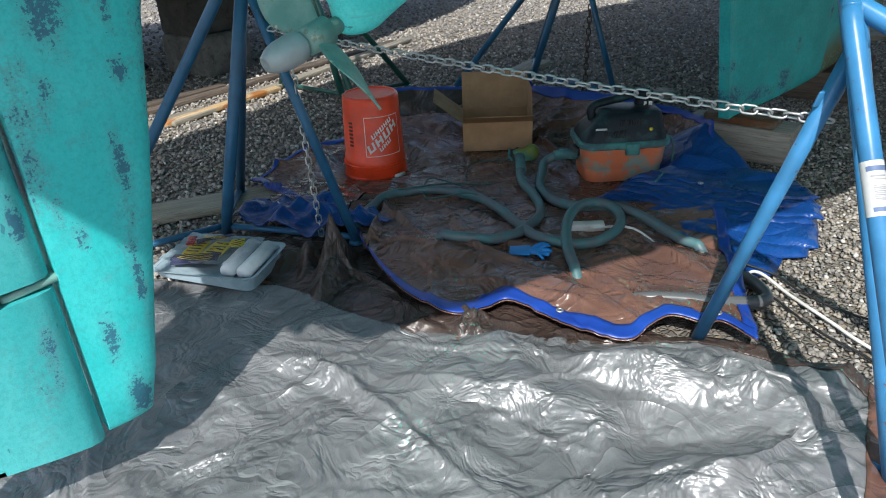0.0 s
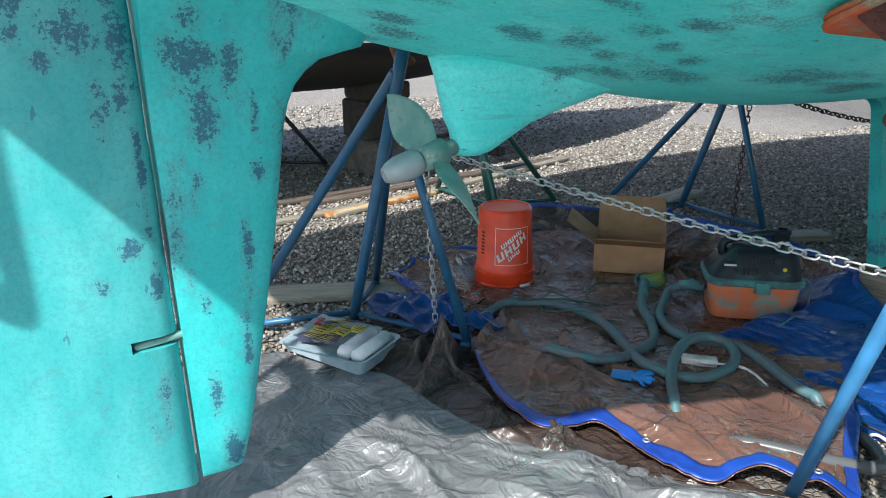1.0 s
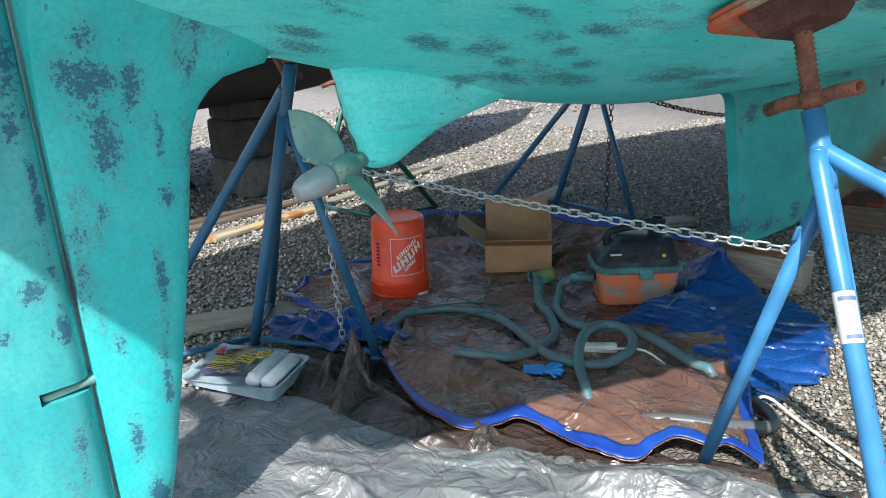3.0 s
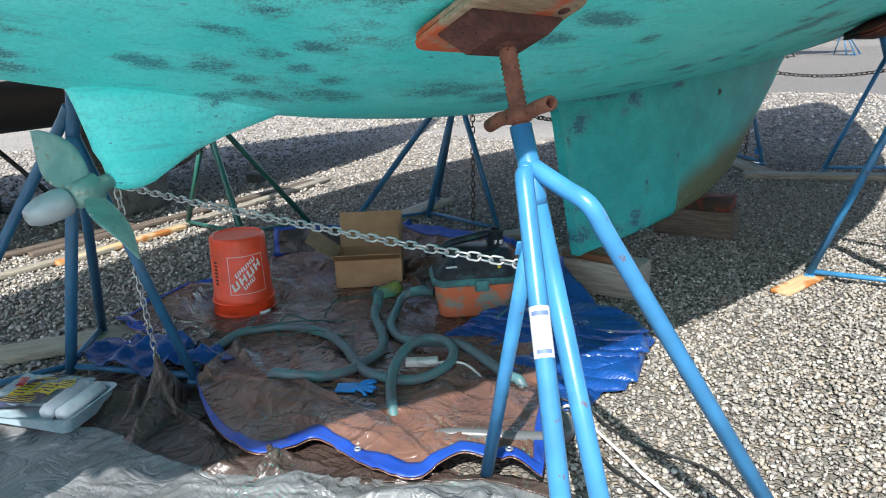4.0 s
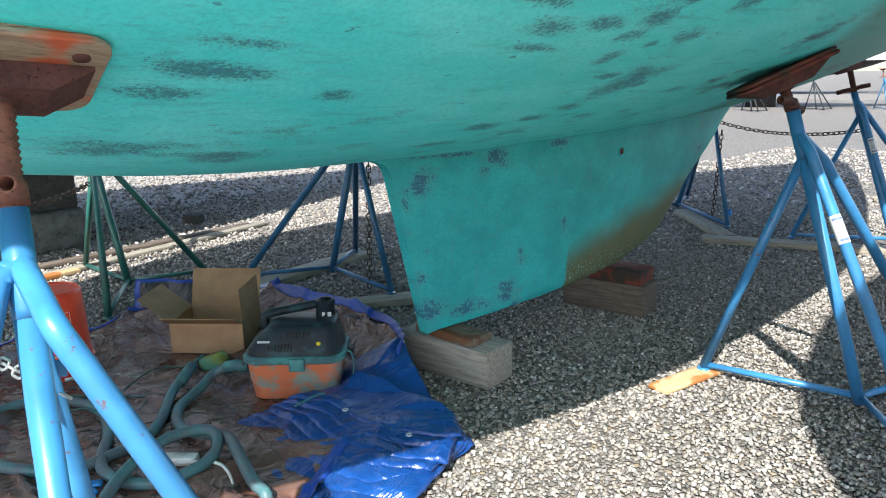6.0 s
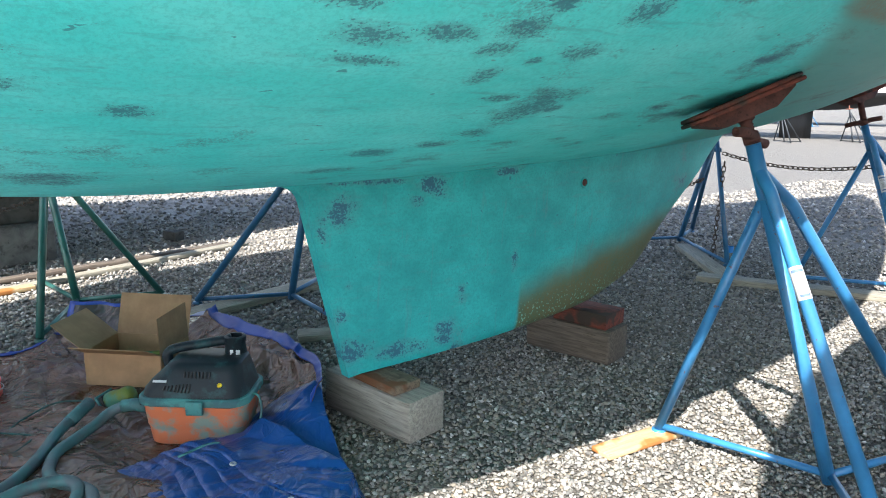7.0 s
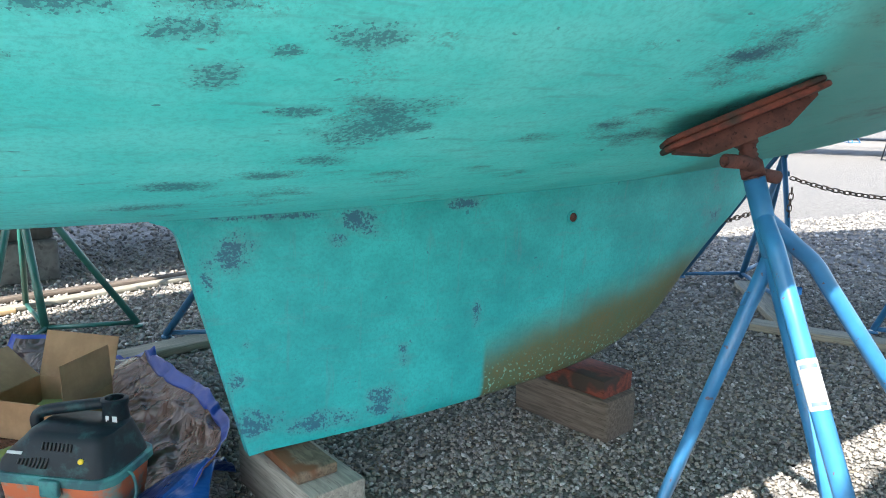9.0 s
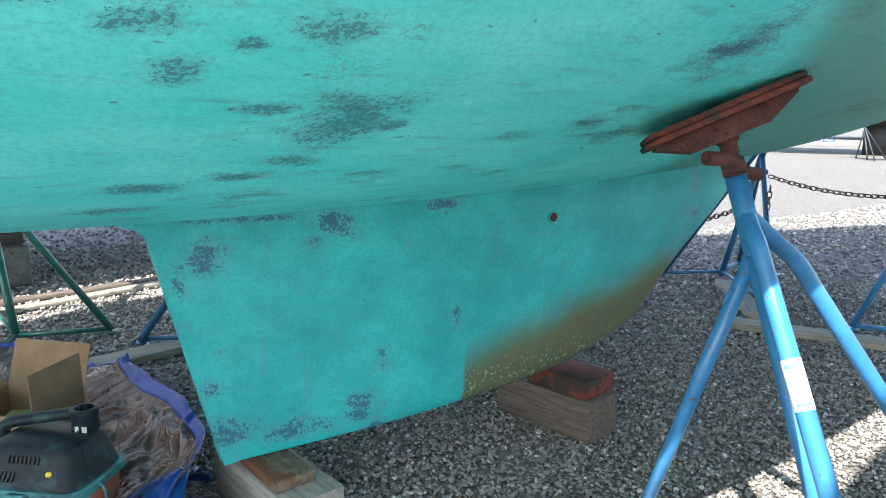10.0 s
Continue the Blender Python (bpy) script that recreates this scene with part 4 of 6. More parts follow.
build_stand("boat_stand", "bright blue steel boat stand with rusty screw and weathered plywood pad", (1.279, -1.714), (0.686, -1.496), [(1.474, -2.135), (1.507, -1.276)],
            (0.945, -1.644, 1.088), M_BLUE, (Vector((0.889, -1.627, 1.281)), Vector((-0.40, 0.115, 0.906)), 0.305, 0.275, M_PLY, 3), sticker=(1, 0.757, 0.673, (1.9, -2.8, 1.3)), handle=-13,
            elbows=((0.986, -1.686, 0.984), (1.120, -1.647, 0.938)))
build_stand("boat_stand", "bright blue steel boat stand with flaking red pad beside the keel", (1.389, 1.043), (0.805, 0.916), [(1.72, 0.66), (1.533, 1.568)],
            (1.108, 0.841, 1.138), M_BLUE, (Vector((1.052, 0.862, 1.246)), Vector((-0.37, -0.22, 0.905)), 0.36, 0.25, M_PAD_RED, 44), sticker=(1, 0.785, 0.695, (2.2, -0.6, 1.3)), rusty=M_RUST_DARK, handle=98, floor=0.03,
            elbows=((1.195, 0.812, 0.995), (1.190, 0.975, 0.945)))
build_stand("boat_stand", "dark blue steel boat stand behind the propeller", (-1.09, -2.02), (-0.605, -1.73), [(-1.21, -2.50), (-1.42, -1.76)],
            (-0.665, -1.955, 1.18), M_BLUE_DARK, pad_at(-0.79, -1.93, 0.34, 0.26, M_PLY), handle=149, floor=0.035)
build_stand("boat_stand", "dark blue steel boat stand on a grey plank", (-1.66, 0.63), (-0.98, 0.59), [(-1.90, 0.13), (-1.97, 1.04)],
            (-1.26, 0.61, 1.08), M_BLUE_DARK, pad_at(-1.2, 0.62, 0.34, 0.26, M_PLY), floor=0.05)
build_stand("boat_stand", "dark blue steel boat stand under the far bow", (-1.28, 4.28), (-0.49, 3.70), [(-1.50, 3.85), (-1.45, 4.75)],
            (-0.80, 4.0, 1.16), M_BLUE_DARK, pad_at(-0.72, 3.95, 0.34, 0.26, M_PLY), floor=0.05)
build_stand("boat_stand", "blue steel boat stand with rusty pad under the bow", (0.62, 4.02), (0.03, 3.68), [(0.80, 3.62), (0.98, 4.25)],
            (0.30, 3.83, 1.12), M_BLUE, pad_at(0.24, 3.80, 0.36, 0.26, M_PAD_RED, 10), sticker=(1, 0.80, 0.70, (2.2, -0.6, 1.3)), rusty=M_RUST_DARK, floor=0.05)
build_stand("boat_stand", "dark green steel boat stand with a rusty screw", (-2.41, -0.42), (-3.05, -0.49), [(-1.80, -0.74), (-2.29, 0.05)],
            (-2.62, -0.50, 0.93), M_GREEN, (Vector((-2.72, -0.52, 1.22)), Vector((-0.3, 0, 1)), 0.3, 0.24, M_PLY, 0), handle=40)

# ---- timbers ----
def timber(name, label, cat, centre, size, yaw, mat, z0=0.0, pitch=0.0, bevel=0.006, group=""):
    bm = bmesh.new()
    add_box(bm, size, Matrix(), bevel, 2)
    for v in bm.verts:
        v.co += Vector((noise.noise(v.co * 9), noise.noise(v.co * 9 + Vector((5, 0, 0))), noise.noise(v.co * 9 + Vector((0, 7, 0))))) * 0.003
    ob = part(name, bm, mat)
    ob.matrix_world = Matrix.Translation((centre[0], centre[1], z0 + size[2] / 2)) @ Matrix.Rotation(radians(yaw), 4, "Z") @ Matrix.Rotation(radians(pitch), 4, "Y")
    sharp(ob, 45)
    return tagged(ob, label, cat, group)


timber("keel_block", "weathered square timber block under the keel's after end", "timber block", (0.02, 0.16), (0.50, 0.195, 0.168), 8, M_TIMBER, -0.004, bevel=0.012)
timber("shim_board", "flat worn board wedged between block and keel", "wooden shim", (0.03, 0.14), (0.33, 0.135, 0.036), 6, M_SHIM, 0.166)
timber("keel_block", "dark square timber block under the keel's forward end", "timber block", (-0.03, 1.40), (0.48, 0.20, 0.172), 10, M_TIMBER_DARK, -0.004, bevel=0.012)
timber("shim_board", "red painted wedge between block and keel", "wooden shim", (0.03, 1.42), (0.30, 0.19, 0.075), 10, M_PAD_RED, 0.168, bevel=0.004)
timber("foot_board", "short new pine offcut with rust stain under a stand's foot", "wooden board", (0.80, 0.80), (0.40, 0.10, 0.022), 82, M_PLANK_NEW, -0.004)
timber("plank", "grey plank under a stand's feet", "wooden plank", (-1.45, -1.97), (1.3, 0.19, 0.032), 66, M_PLANK, -0.006)
timber("plank", "grey-green plank under a stand's feet", "wooden plank", (-1.83, 0.45), (1.35, 0.16, 0.042), 102, M_PLANK, -0.004)
timber("plank", "grey plank under a stand's inner foot", "wooden plank", (-0.90, 0.62), (0.62, 0.13, 0.042), 65, M_PLANK, -0.004)
timber("plank", "long grey plank under the bow stand", "wooden plank", (0.30, 3.62), (1.7, 0.15, 0.045), 26, M_PLANK, -0.004)
timber("plank", "grey plank under the far bow stand", "wooden plank", (-0.75, 3.78), (1.1, 0.14, 0.045), -42, M_PLANK, -0.004)
timber("plank", "grey offcut lying on the gravel", "wooden plank", (0.28, 6.2), (0.9, 0.14, 0.045), 15, M_PLANK, -0.004)

for cx, cy, ln, yaw, mat, lab in (
        (-3.16, -0.15, 2.7, 106, M_PLANK, "long weathered board lying on the gravel"),
        (-3.36, -0.25, 2.6, 99, M_TIMBER_DARK, "dark board lying on the gravel"),
        (-2.90, -1.02, 0.95, 101, M_PLANK_NEW, "newer orange pine offcut lying on the gravel"),
        (-2.80, -1.95, 1.6, 99, M_PLANK, "long weathered board lying on the gravel"),
        (-3.28, -1.85, 2.2, 96, M_TIMBER_DARK, "dark board lying on the gravel")):
    timber("board", lab, "wooden board", (cx, cy), (ln, 0.075, 0.032), yaw, mat, -0.004, group="boards on the gravel")


# ---- chains ----
def link_mesh(name, mat, pitch, thick):
    bm = bmesh.new()
    L, w = pitch * 0.62, pitch * 0.34
    pts = []
    for k in range(14):
        a = 2 * math.pi * k / 14
        x = math.cos(a) * w + math.copysign(L - w, math.cos(a)) * (0 if abs(math.cos(a)) < 0.05 else 1)
        pts.append((x, math.sin(a) * w, 0))
    tube(bm, pts, thick, 7, closed=True)
    me = bpy.data.meshes.new(name)
    bm.to_mesh(me)
    bm.free()
    me.materials.append(mat)
    me.shade_smooth()
    return me


def chain(label, a, b, sag, mat, pitch=0.030, thick=0.0029):
    a, b = Vector(a), Vector(b)
    ob = thing("chain", label, "chain", Matrix.Translation(a))
    me = link_mesh("link", mat, pitch, thick)
    pts = resample([a.lerp(b, t / 40) - Vector((0, 0, sag * 4 * (t / 40) * (1 - t / 40))) for t in range(41)], pitch)
    up = Vector((0, 0, 1)) if abs((b - a).normalized().z) < 0.9 else Vector((0, 1, 0))
    for i, (p, q) in enumerate(zip(pts, pts[1:])):
        d = (q - p).normalized()
        s = d.cross(up).normalized()
        u = s.cross(d)
        m = Matrix(((*d, 0), (*s, 0), (*u, 0), (0, 0, 0, 1))).transposed()
        m = Matrix.Translation((p + q) / 2 - a) @ m @ Matrix.Rotation(radians((45 if i % 2 else -45) + random.uniform(-9, 9)), 4, "X")
        ln = new("link", me)
        ln.parent = ob
        ln.matrix_local = m
    return ob


chain("galvanised chain slung between two boat stands", (-0.62, -1.965, 0.86), (0.965, -1.61, 0.765), 0.012, M_STEEL)
chain("loose chain hanging from a stand's bracket to the tarpaulin", (-0.66, -1.88, 0.83), (-0.70, -1.82, 0.05), 0.0, M_STEEL, 0.030, 0.003)
chain("rusty chain hanging from a stand to the gravel", (-1.20, 0.62, 0.80), (-1.21, 0.60, 0.02), 0.0, M_CHAIN_RUST, 0.036, 0.0038)
chain("rusty chain running from a stand to the keel stands", (-1.15, 0.66, 0.85), (-1.0, 4.12, 0.62), 0.22, M_CHAIN_RUST, 0.045, 0.0045)
chain("rusty chain slung between the two bow stands", (-0.76, 3.97, 0.86), (0.37, 3.87, 0.85), 0.06, M_CHAIN_RUST, 0.040, 0.004)
chain("rusty chain hanging from the far bow stand", (-0.70, 3.9, 0.80), (-0.72, 3.88, 0.02), 0.0, M_CHAIN_RUST, 0.040, 0.004)
chain("rusty chain behind the propeller between stands", (-0.80, -1.92, 0.90), (-2.5, -0.55, 0.66), 0.10, M_CHAIN_RUST, 0.040, 0.004)


# ---- tarpaulins ----
def crease(p, seed, amp, freq):
    """Sharp folds: warped triangle waves in several directions."""
    h = 0.0
    w = noise.noise(Vector((p[0] * 1.7, p[1] * 1.7, seed))) * 0.55
    for i in range(5):
        a = seed * 1.3 + i * 1.9
        f = freq * (1 + 0.7 * i)
        q = (p[0] * math.cos(a) + p[1] * math.sin(a)) * f + w * (1.5 + i) + noise.noise(Vector((p[0] * 3.1, p[1] * 3.1, seed + 9 + i))) * 0.6
        tri = abs((q % 1.0) - 0.5) * 2
        mask = max(0.0, noise.noise(Vector((p[0] * 1.9 + i * 3, p[1] * 1.9, seed + 20))) + 0.35)
        h += amp / (1 + 0.9 * i) * (1 - tri) ** 1.6 * mask
    return h


def sheet(name, near, far, nu, nv, height, mat, parent, label="", thick=0.003, uv_skip=(0, 1, 0, 1)):
    """A cloth lofted between two edges; height(x, y, u, v) lifts it."""
    A, B = resample(smooth_path([(*p, 0) for p in near]), 0.005), resample(smooth_path([(*p, 0) for p in far]), 0.005)
    u0, u1, v0, v1 = uv_skip
    bm = bmesh.new()
    rows = []
    for j in range(nv + 1):
        v = v0 + (v1 - v0) * j / nv
        row = []
        for i in range(nu + 1):
            u = u0 + (u1 - u0) * i / nu
            a, b = A[min(len(A) - 1, int(u * (len(A) - 1)))], B[min(len(B) - 1, int(u * (len(B) - 1)))]
            p = a.lerp(b, v)
            p = p + Vector((noise.noise(p * 4), noise.noise(p * 4 + Vector((3, 1, 0))), 0)) * 0.012
            row.append(bm.verts.new((p.x, p.y, height(p.x, p.y, u, v))))
        rows.append(row)
    for j in range(nv):
        for i in range(nu):
            bm.faces.new((rows[j][i], rows[j][i + 1], rows[j + 1][i + 1], rows[j + 1][i]))
    bmesh.ops.recalc_face_normals(bm, faces=bm.faces)
    ob = part(name, bm, mat, parent, label)
    if ob.data.polygons[len(ob.data.polygons) // 2].normal.z < 0:
        ob.data.flip_normals()
    md = ob.modifiers.new("thickness", "SOLIDIFY")
    md.thickness, md.offset = thick, -1
    return ob


def grommet(parent, x, y, z, m=None):
    bm = bmesh.new()
    pts = [(0.009 * math.cos(2 * math.pi * k / 16), 0.009 * math.sin(2 * math.pi * k / 16), 0) for k in range(16)]
    tube(bm, pts, 0.0034, 8, closed=True)
    ob = part("grommet", bm, M_STEEL, parent, "brass-grey ring")
    ob.matrix_local = Matrix.Translation((x, y, z)) @ (m or Matrix())


def bump(x, y, cx, cy, r, h, sx=1.0, ang=0.0):
    c, s = math.cos(ang), math.sin(ang)
    dx, dy = x - cx, y - cy
    a, b = dx * c + dy * s, -dx * s + dy * c
    return h * math.exp(-((a / (r * sx)) ** 2 + (b / r) ** 2))


def facets(x, y, seed, size, warp=0.35):
    """Flat triangular facets with straight creases, between -0.5 and 0.5."""
    wx, wy = noise.noise(Vector((x * 1.1 / size * 0.25, y * 0.28 / size, seed))), noise.noise(Vector((x * 0.26 / size, y * 0.3 / size, seed + 7)))
    c, s = math.cos(seed), math.sin(seed)
    a, b = (x * c + y * s) / size + wx * warp * 4, (-x * s + y * c) * 0.72 / size + wy * warp * 4
    k = (a + b) * 0.366
    i, j = math.floor(a + k), math.floor(b + k)
    u, v = a + k - i, b + k - j

    def hsh(p, q):
        return (math.sin(p * 127.1 + q * 311.7 + seed * 74.7) * 43758.5453) % 1.0
    if u > v:
        return hsh(i, j) * (1 - u) + hsh(i + 1, j) * (u - v) + hsh(i + 1, j + 1) * v - 0.5
    return hsh(i, j) * (1 - v) + hsh(i, j + 1) * (v - u) + hsh(i + 1, j + 1) * u - 0.5


def ridge_field(seed, n, box, length, width, high, lean=0.6, spread=0.8):
    """Straight folds with a sharp crest and unequal flanks, scattered over a box."""
    rng = np.random.default_rng(seed)
    cx, cy = rng.uniform(box[0], box[1], n), rng.uniform(box[2], box[3], n)
    ang = lean + rng.normal(0, spread, n)
    ln = rng.uniform(*length, n)
    w1, w2 = rng.uniform(*width, n), rng.uniform(*width, n) * 0.45
    hh = rng.uniform(*high, n) * np.where(rng.uniform(size=n) < 0.3, -0.6, 1.0) * (ln / length[1])
    bow = rng.normal(0, 0.25, n)
    ca, sa = np.cos(ang), np.sin(ang)

    def f(x, y):
        dx, dy = x - cx, y - cy
        a = dx * ca + dy * sa
        b = dy * ca - dx * sa + bow * a * np.abs(a)
        q = np.maximum(0, 1 - np.abs(a) / ln)
        return float(np.sum(hh * q * np.maximum(0, 1 - np.where(b > 0, b / (w1 * (0.35 + 0.65 * q)), -b / (w2 * (0.35 + 0.65 * q))))))
    return f


SILVER_FOLDS = ridge_field(5, 150, (-1.0, 1.5, -3.4, -1.4), (0.10, 0.48), (0.03, 0.16), (0.010, 0.040), 0.55, 0.75)
SILVER_FINE = ridge_field(6, 600, (-1.0, 1.5, -3.2, -1.4), (0.05, 0.20), (0.012, 0.045), (0.004, 0.016), 0.7, 1.1)
BROWN_FOLDS = ridge_field(7, 150, (-1.7, 0.85, -1.9, 0.1), (0.08, 0.36), (0.022, 0.09), (0.016, 0.050), 0.2, 0.9)
BROWN_FINE = ridge_field(8, 420, (-1.7, 0.85, -1.9, 0.1), (0.03, 0.14), (0.010, 0.035), (0.004, 0.014), 0.3, 1.2)
STRIP_FOLDS = ridge_field(9, 70, (-1.0, 0.6, -2.3, -1.5), (0.08, 0.30), (0.02, 0.07), (0.015, 0.05), 2.0, 0.7)
BLUE_FOLDS = ridge_field(10, 90, (-0.3, 0.8, -1.15, 0.0), (0.06, 0.30), (0.02, 0.07), (0.006, 0.022), 0.35, 0.6)

# silver sheet
silver = thing("silver_tarpaulin", "crumpled silver tarpaulin with brown underside spread on the gravel", "tarpaulin")


def silver_h(x, y, u, v):
    calm = 0.35 + 0.65 * min(1, max(0, (x + 0.35) / 0.8))
    h = 0.030 + calm * (SILVER_FOLDS(x, y) + SILVER_FINE(x, y) + 0.05 * facets(x, y, 3.0, 0.22))
    h += 0.015 * noise.noise(Vector((x * 2.2, y * 2.2, 4)))
    for cx, cy, ln, wa, wb, ht, ang in ((0.68, -1.76, 0.30, 0.16, 0.07, 0.10, 0.3), (0.95, -1.66, 0.34, 0.14, 0.06, 0.08, -0.35), (1.02, -1.98, 0.36, 0.17, 0.08, 0.08, 0.95), (0.45, -2.05, 0.38, 0.13, 0.06, 0.05, 0.5), (0.15, -2.3, 0.4, 0.14, 0.07, 0.035, 0.2)):
        c, s = math.cos(ang), math.sin(ang)
        a, b = (x - cx) * c + (y - cy) * s, -(x - cx) * s + (y - cy) * c
        h += ht * max(0, 1 - abs(a) / ln) * max(0, 1 - (b / wa if b > 0 else -b / wb))
    return max(0.006, h)


SILVER_NEAR = [(-1.02, -4.1), (-0.3, -4.2), (0.6, -4.2), (1.3, -4.1), (2.0, -3.8)]
SILVER_FAR = [(-0.92, -2.40), (-0.50, -2.14), (-0.19, -2.08), (0.15, -1.92), (0.52, -1.62), (0.83, -1.42), (1.20, -1.40)]
sheet("sheet", SILVER_NEAR, SILVER_FAR, 360, 380, silver_h, M_SILVER, silver)
sheet("hem", SILVER_NEAR, SILVER_FAR, 140, 5, lambda x, y, u, v: silver_h(x, y, u, v) + 0.005 + 0.012 * max(0, noise.noise(Vector((x * 7, y * 7, 1)))), M_BROWN_SHADED, silver, "brown underside turned up along the edge", uv_skip=(0.66, 1.0, 0.982, 1.0))
sheet("hem", SILVER_NEAR, SILVER_FAR, 6, 120, lambda x, y, u, v: silver_h(x, y, u, v) + 0.004 + 0.02 * max(0, noise.noise(Vector((y * 6, 0, 1)))), M_BROWN, silver, "brown underside turned up along the edge", uv_skip=(0.965, 1.0, 0.45, 1.0))

# folded-over strip of the same sheet, its shade put into a darker brown
strip = thing("folded_tarpaulin", "brown tarpaulin edge folded over into loose pleats, coloured as in shade", "tarpaulin")


def strip_h(x, y, u, v):
    h = 0.030 + STRIP_FOLDS(x, y) + BROWN_FINE(x, y) + 0.03 * facets(x, y, 9.0, 0.12)
    h *= 1 - 0.85 * min(1, max(0, (v - 0.45) / 0.2))
    tent = 0.0
    for cx, cy, ang, ln, wd, ht in ((-0.50, -1.90, 2.2, 0.16, 0.055, 0.19), (-0.40, -1.99, 2.1, 0.18, 0.04, 0.10), (-0.60, -1.95, 2.4, 0.14, 0.035, 0.07)):
        c, s = math.cos(ang), math.sin(ang)
        a, b = (x - cx) * c + (y - cy) * s, -(x - cx) * s + (y - cy) * c
        tent = max(tent, ht * max(0, 1 - abs(a) / ln) * max(0, 1 - abs(b) / wd) ** 0.8)
    return max(0.012, h * min(1, v * 5 + 0.3) + tent)


STRIP_NEAR = [(-1.0, -2.30), (-0.62, -2.15), (-0.40, -2.17), (-0.22, -2.14), (-0.05, -2.08), (0.15, -1.95), (0.36, -1.80), (0.56, -1.66)]
STRIP_FAR = [(-0.98, -1.86), (-0.70, -1.66), (-0.5, -1.62), (-0.3, -1.66), (-0.1, -1.70), (0.1, -1.66), (0.3, -1.6), (0.6, -1.5)]
sheet("sheet", STRIP_NEAR, STRIP_FAR, 200, 70, strip_h, M_BROWN_SHADED, strip)
sheet("hem", STRIP_NEAR, STRIP_FAR, 160, 4, lambda x, y, u, v: strip_h(x, y, u, v) + 0.004, M_BROWN, strip, "folded edge", uv_skip=(0.0, 1.0, 0.0, 0.04))

# brown sheet with the bright blue hem
brown = thing("brown_tarpaulin", "wrinkled brown tarpaulin with bright blue hem under the tools", "tarpaulin")
BR_NEAR = [(-0.74, -1.62), (-0.513, -1.764), (-0.26, -1.86), (-0.053, -1.899), (0.086, -1.886), (0.135, -1.795), (0.158, -1.715), (0.277, -1.709), (0.402, -1.72), (0.565, -1.674), (0.585, -1.583), (0.60, -1.50), (0.678, -1.463), (0.719, -1.405), (0.832, -1.417)]
BR_FAR = [(-1.45, -1.68), (-1.63, -1.30), (-1.60, -0.90), (-1.66, -0.60), (-1.72, -0.2), (-1.40, -0.08), (-1.0, -0.06), (-0.62, 0.0), (-0.28, 0.02), (0.0, -0.10)]


def brown_h(x, y, u, v):
    flat = 0.95 + 0.35 * min(1, max(0, abs(x + 0.3) / 0.6))
    flat *= 1 - 0.62 * math.exp(-((x + 0.30) / 0.55) ** 2 - ((y + 1.22) / 0.42) ** 2)   # trodden flat under the hose
    h = 0.022 + flat * BROWN_FOLDS(x, y) + flat * BROWN_FINE(x, y) + 0.03 * flat * facets(x, y, 6.0, 0.15)
    h += bump(x, y, 0.30, -1.58, 0.10, 0.06, 2.6, 0.1) + bump(x, y, -0.28, -1.62, 0.10, 0.055, 1.9, 0.5) + bump(x, y, 0.60, -1.45, 0.10, 0.06, 1.6, 0.9)
    edge = max(0.0, 1 - v / 0.10)
    h = h * (1 - edge * 0.5) + 0.020 * edge + 0.024
    # after corner and far side standing up against the gravel
    h += 0.05 * math.exp(-((x + 1.42) / 0.22) ** 2 - ((y + 0.52) / 0.20) ** 2)
    # lie flat under the box, the bucket and the cleaner
    for cx, cy, r in ((-1.18, -1.152, 0.20), (-1.00, -0.50, 0.22), (-0.20, -0.55, 0.25)):
        d = math.hypot(x - cx, y - cy) / r
        if d < 1.35:
            k = min(1, max(0, (d - 0.85) / 0.5))
            h = h * k + 0.012 * (1 - k)
    # the far edge is pulled up on edge behind the box and the cleaner
    up = max(0.0, (v - 0.80) / 0.20) if y > -0.45 and x > -1.55 else 0.0
    h += 0.17 * up ** 1.3 * min(1, (x + 1.55) / 0.4) * min(1, (y + 0.45) / 0.2)
    return max(0.008, h)


sheet("sheet", BR_NEAR, BR_FAR, 330, 300, brown_h, M_BROWN, brown)
for nm, sk in (("hem", (0, 1, 0.0, 0.028)), ("hem", (0, 1, 0.975, 1.0)), ("hem", (0.0, 0.025, 0, 1)), ("hem", (0.975, 1.0, 0, 1))):
    n_u, n_v = (230, 4) if sk[0] == 0 and sk[1] == 1 else (4, 200)
    sheet(nm, BR_NEAR, BR_FAR, n_u, n_v, lambda x, y, u, v: brown_h(x, y, u, v) + 0.005, M_HEM, brown, "bright blue taped hem", uv_skip=sk)
for x, y in ((0.345, -1.690), (-1.45, -1.63), (0.70, -1.40), (-0.70, -1.63)):
    grommet(brown, x, y, brown_h(x, y, 0.5, 0.02) + 0.016)

# turned-up corner by the box
bm = bmesh.new()
g = []
for j in range(13):
    row = []
    for i in range(17):
        u, v = i / 16, j / 12
        p = Vector((-1.66, -0.66, 0.02)).lerp(Vector((-1.36, -0.30, 0.02)), u) + Vector((-0.10 * v, 0.08 * v, (0.19 - 0.03 * u) * v))
        p += Vector((0.8, -0.6, 0)) * (0.05 * facets(u * 0.5 + 3, v * 0.4, 21.0, 0.14))
        row.append(bm.verts.new(p))
    g.append(row)
for j in range(12):
    for i in range(16):
        f = bm.faces.new((g[j][i], g[j][i + 1], g[j + 1][i + 1], g[j + 1][i]))
        f.material_index = 1 if j >= 11 or i < 1 else 0
ob = part("turned_corner", bm, [M_BROWN_SHADED, M_HEM], brown, "corner turned up on edge")
md = ob.modifiers.new("thickness", "SOLIDIFY")
md.thickness = 0.003

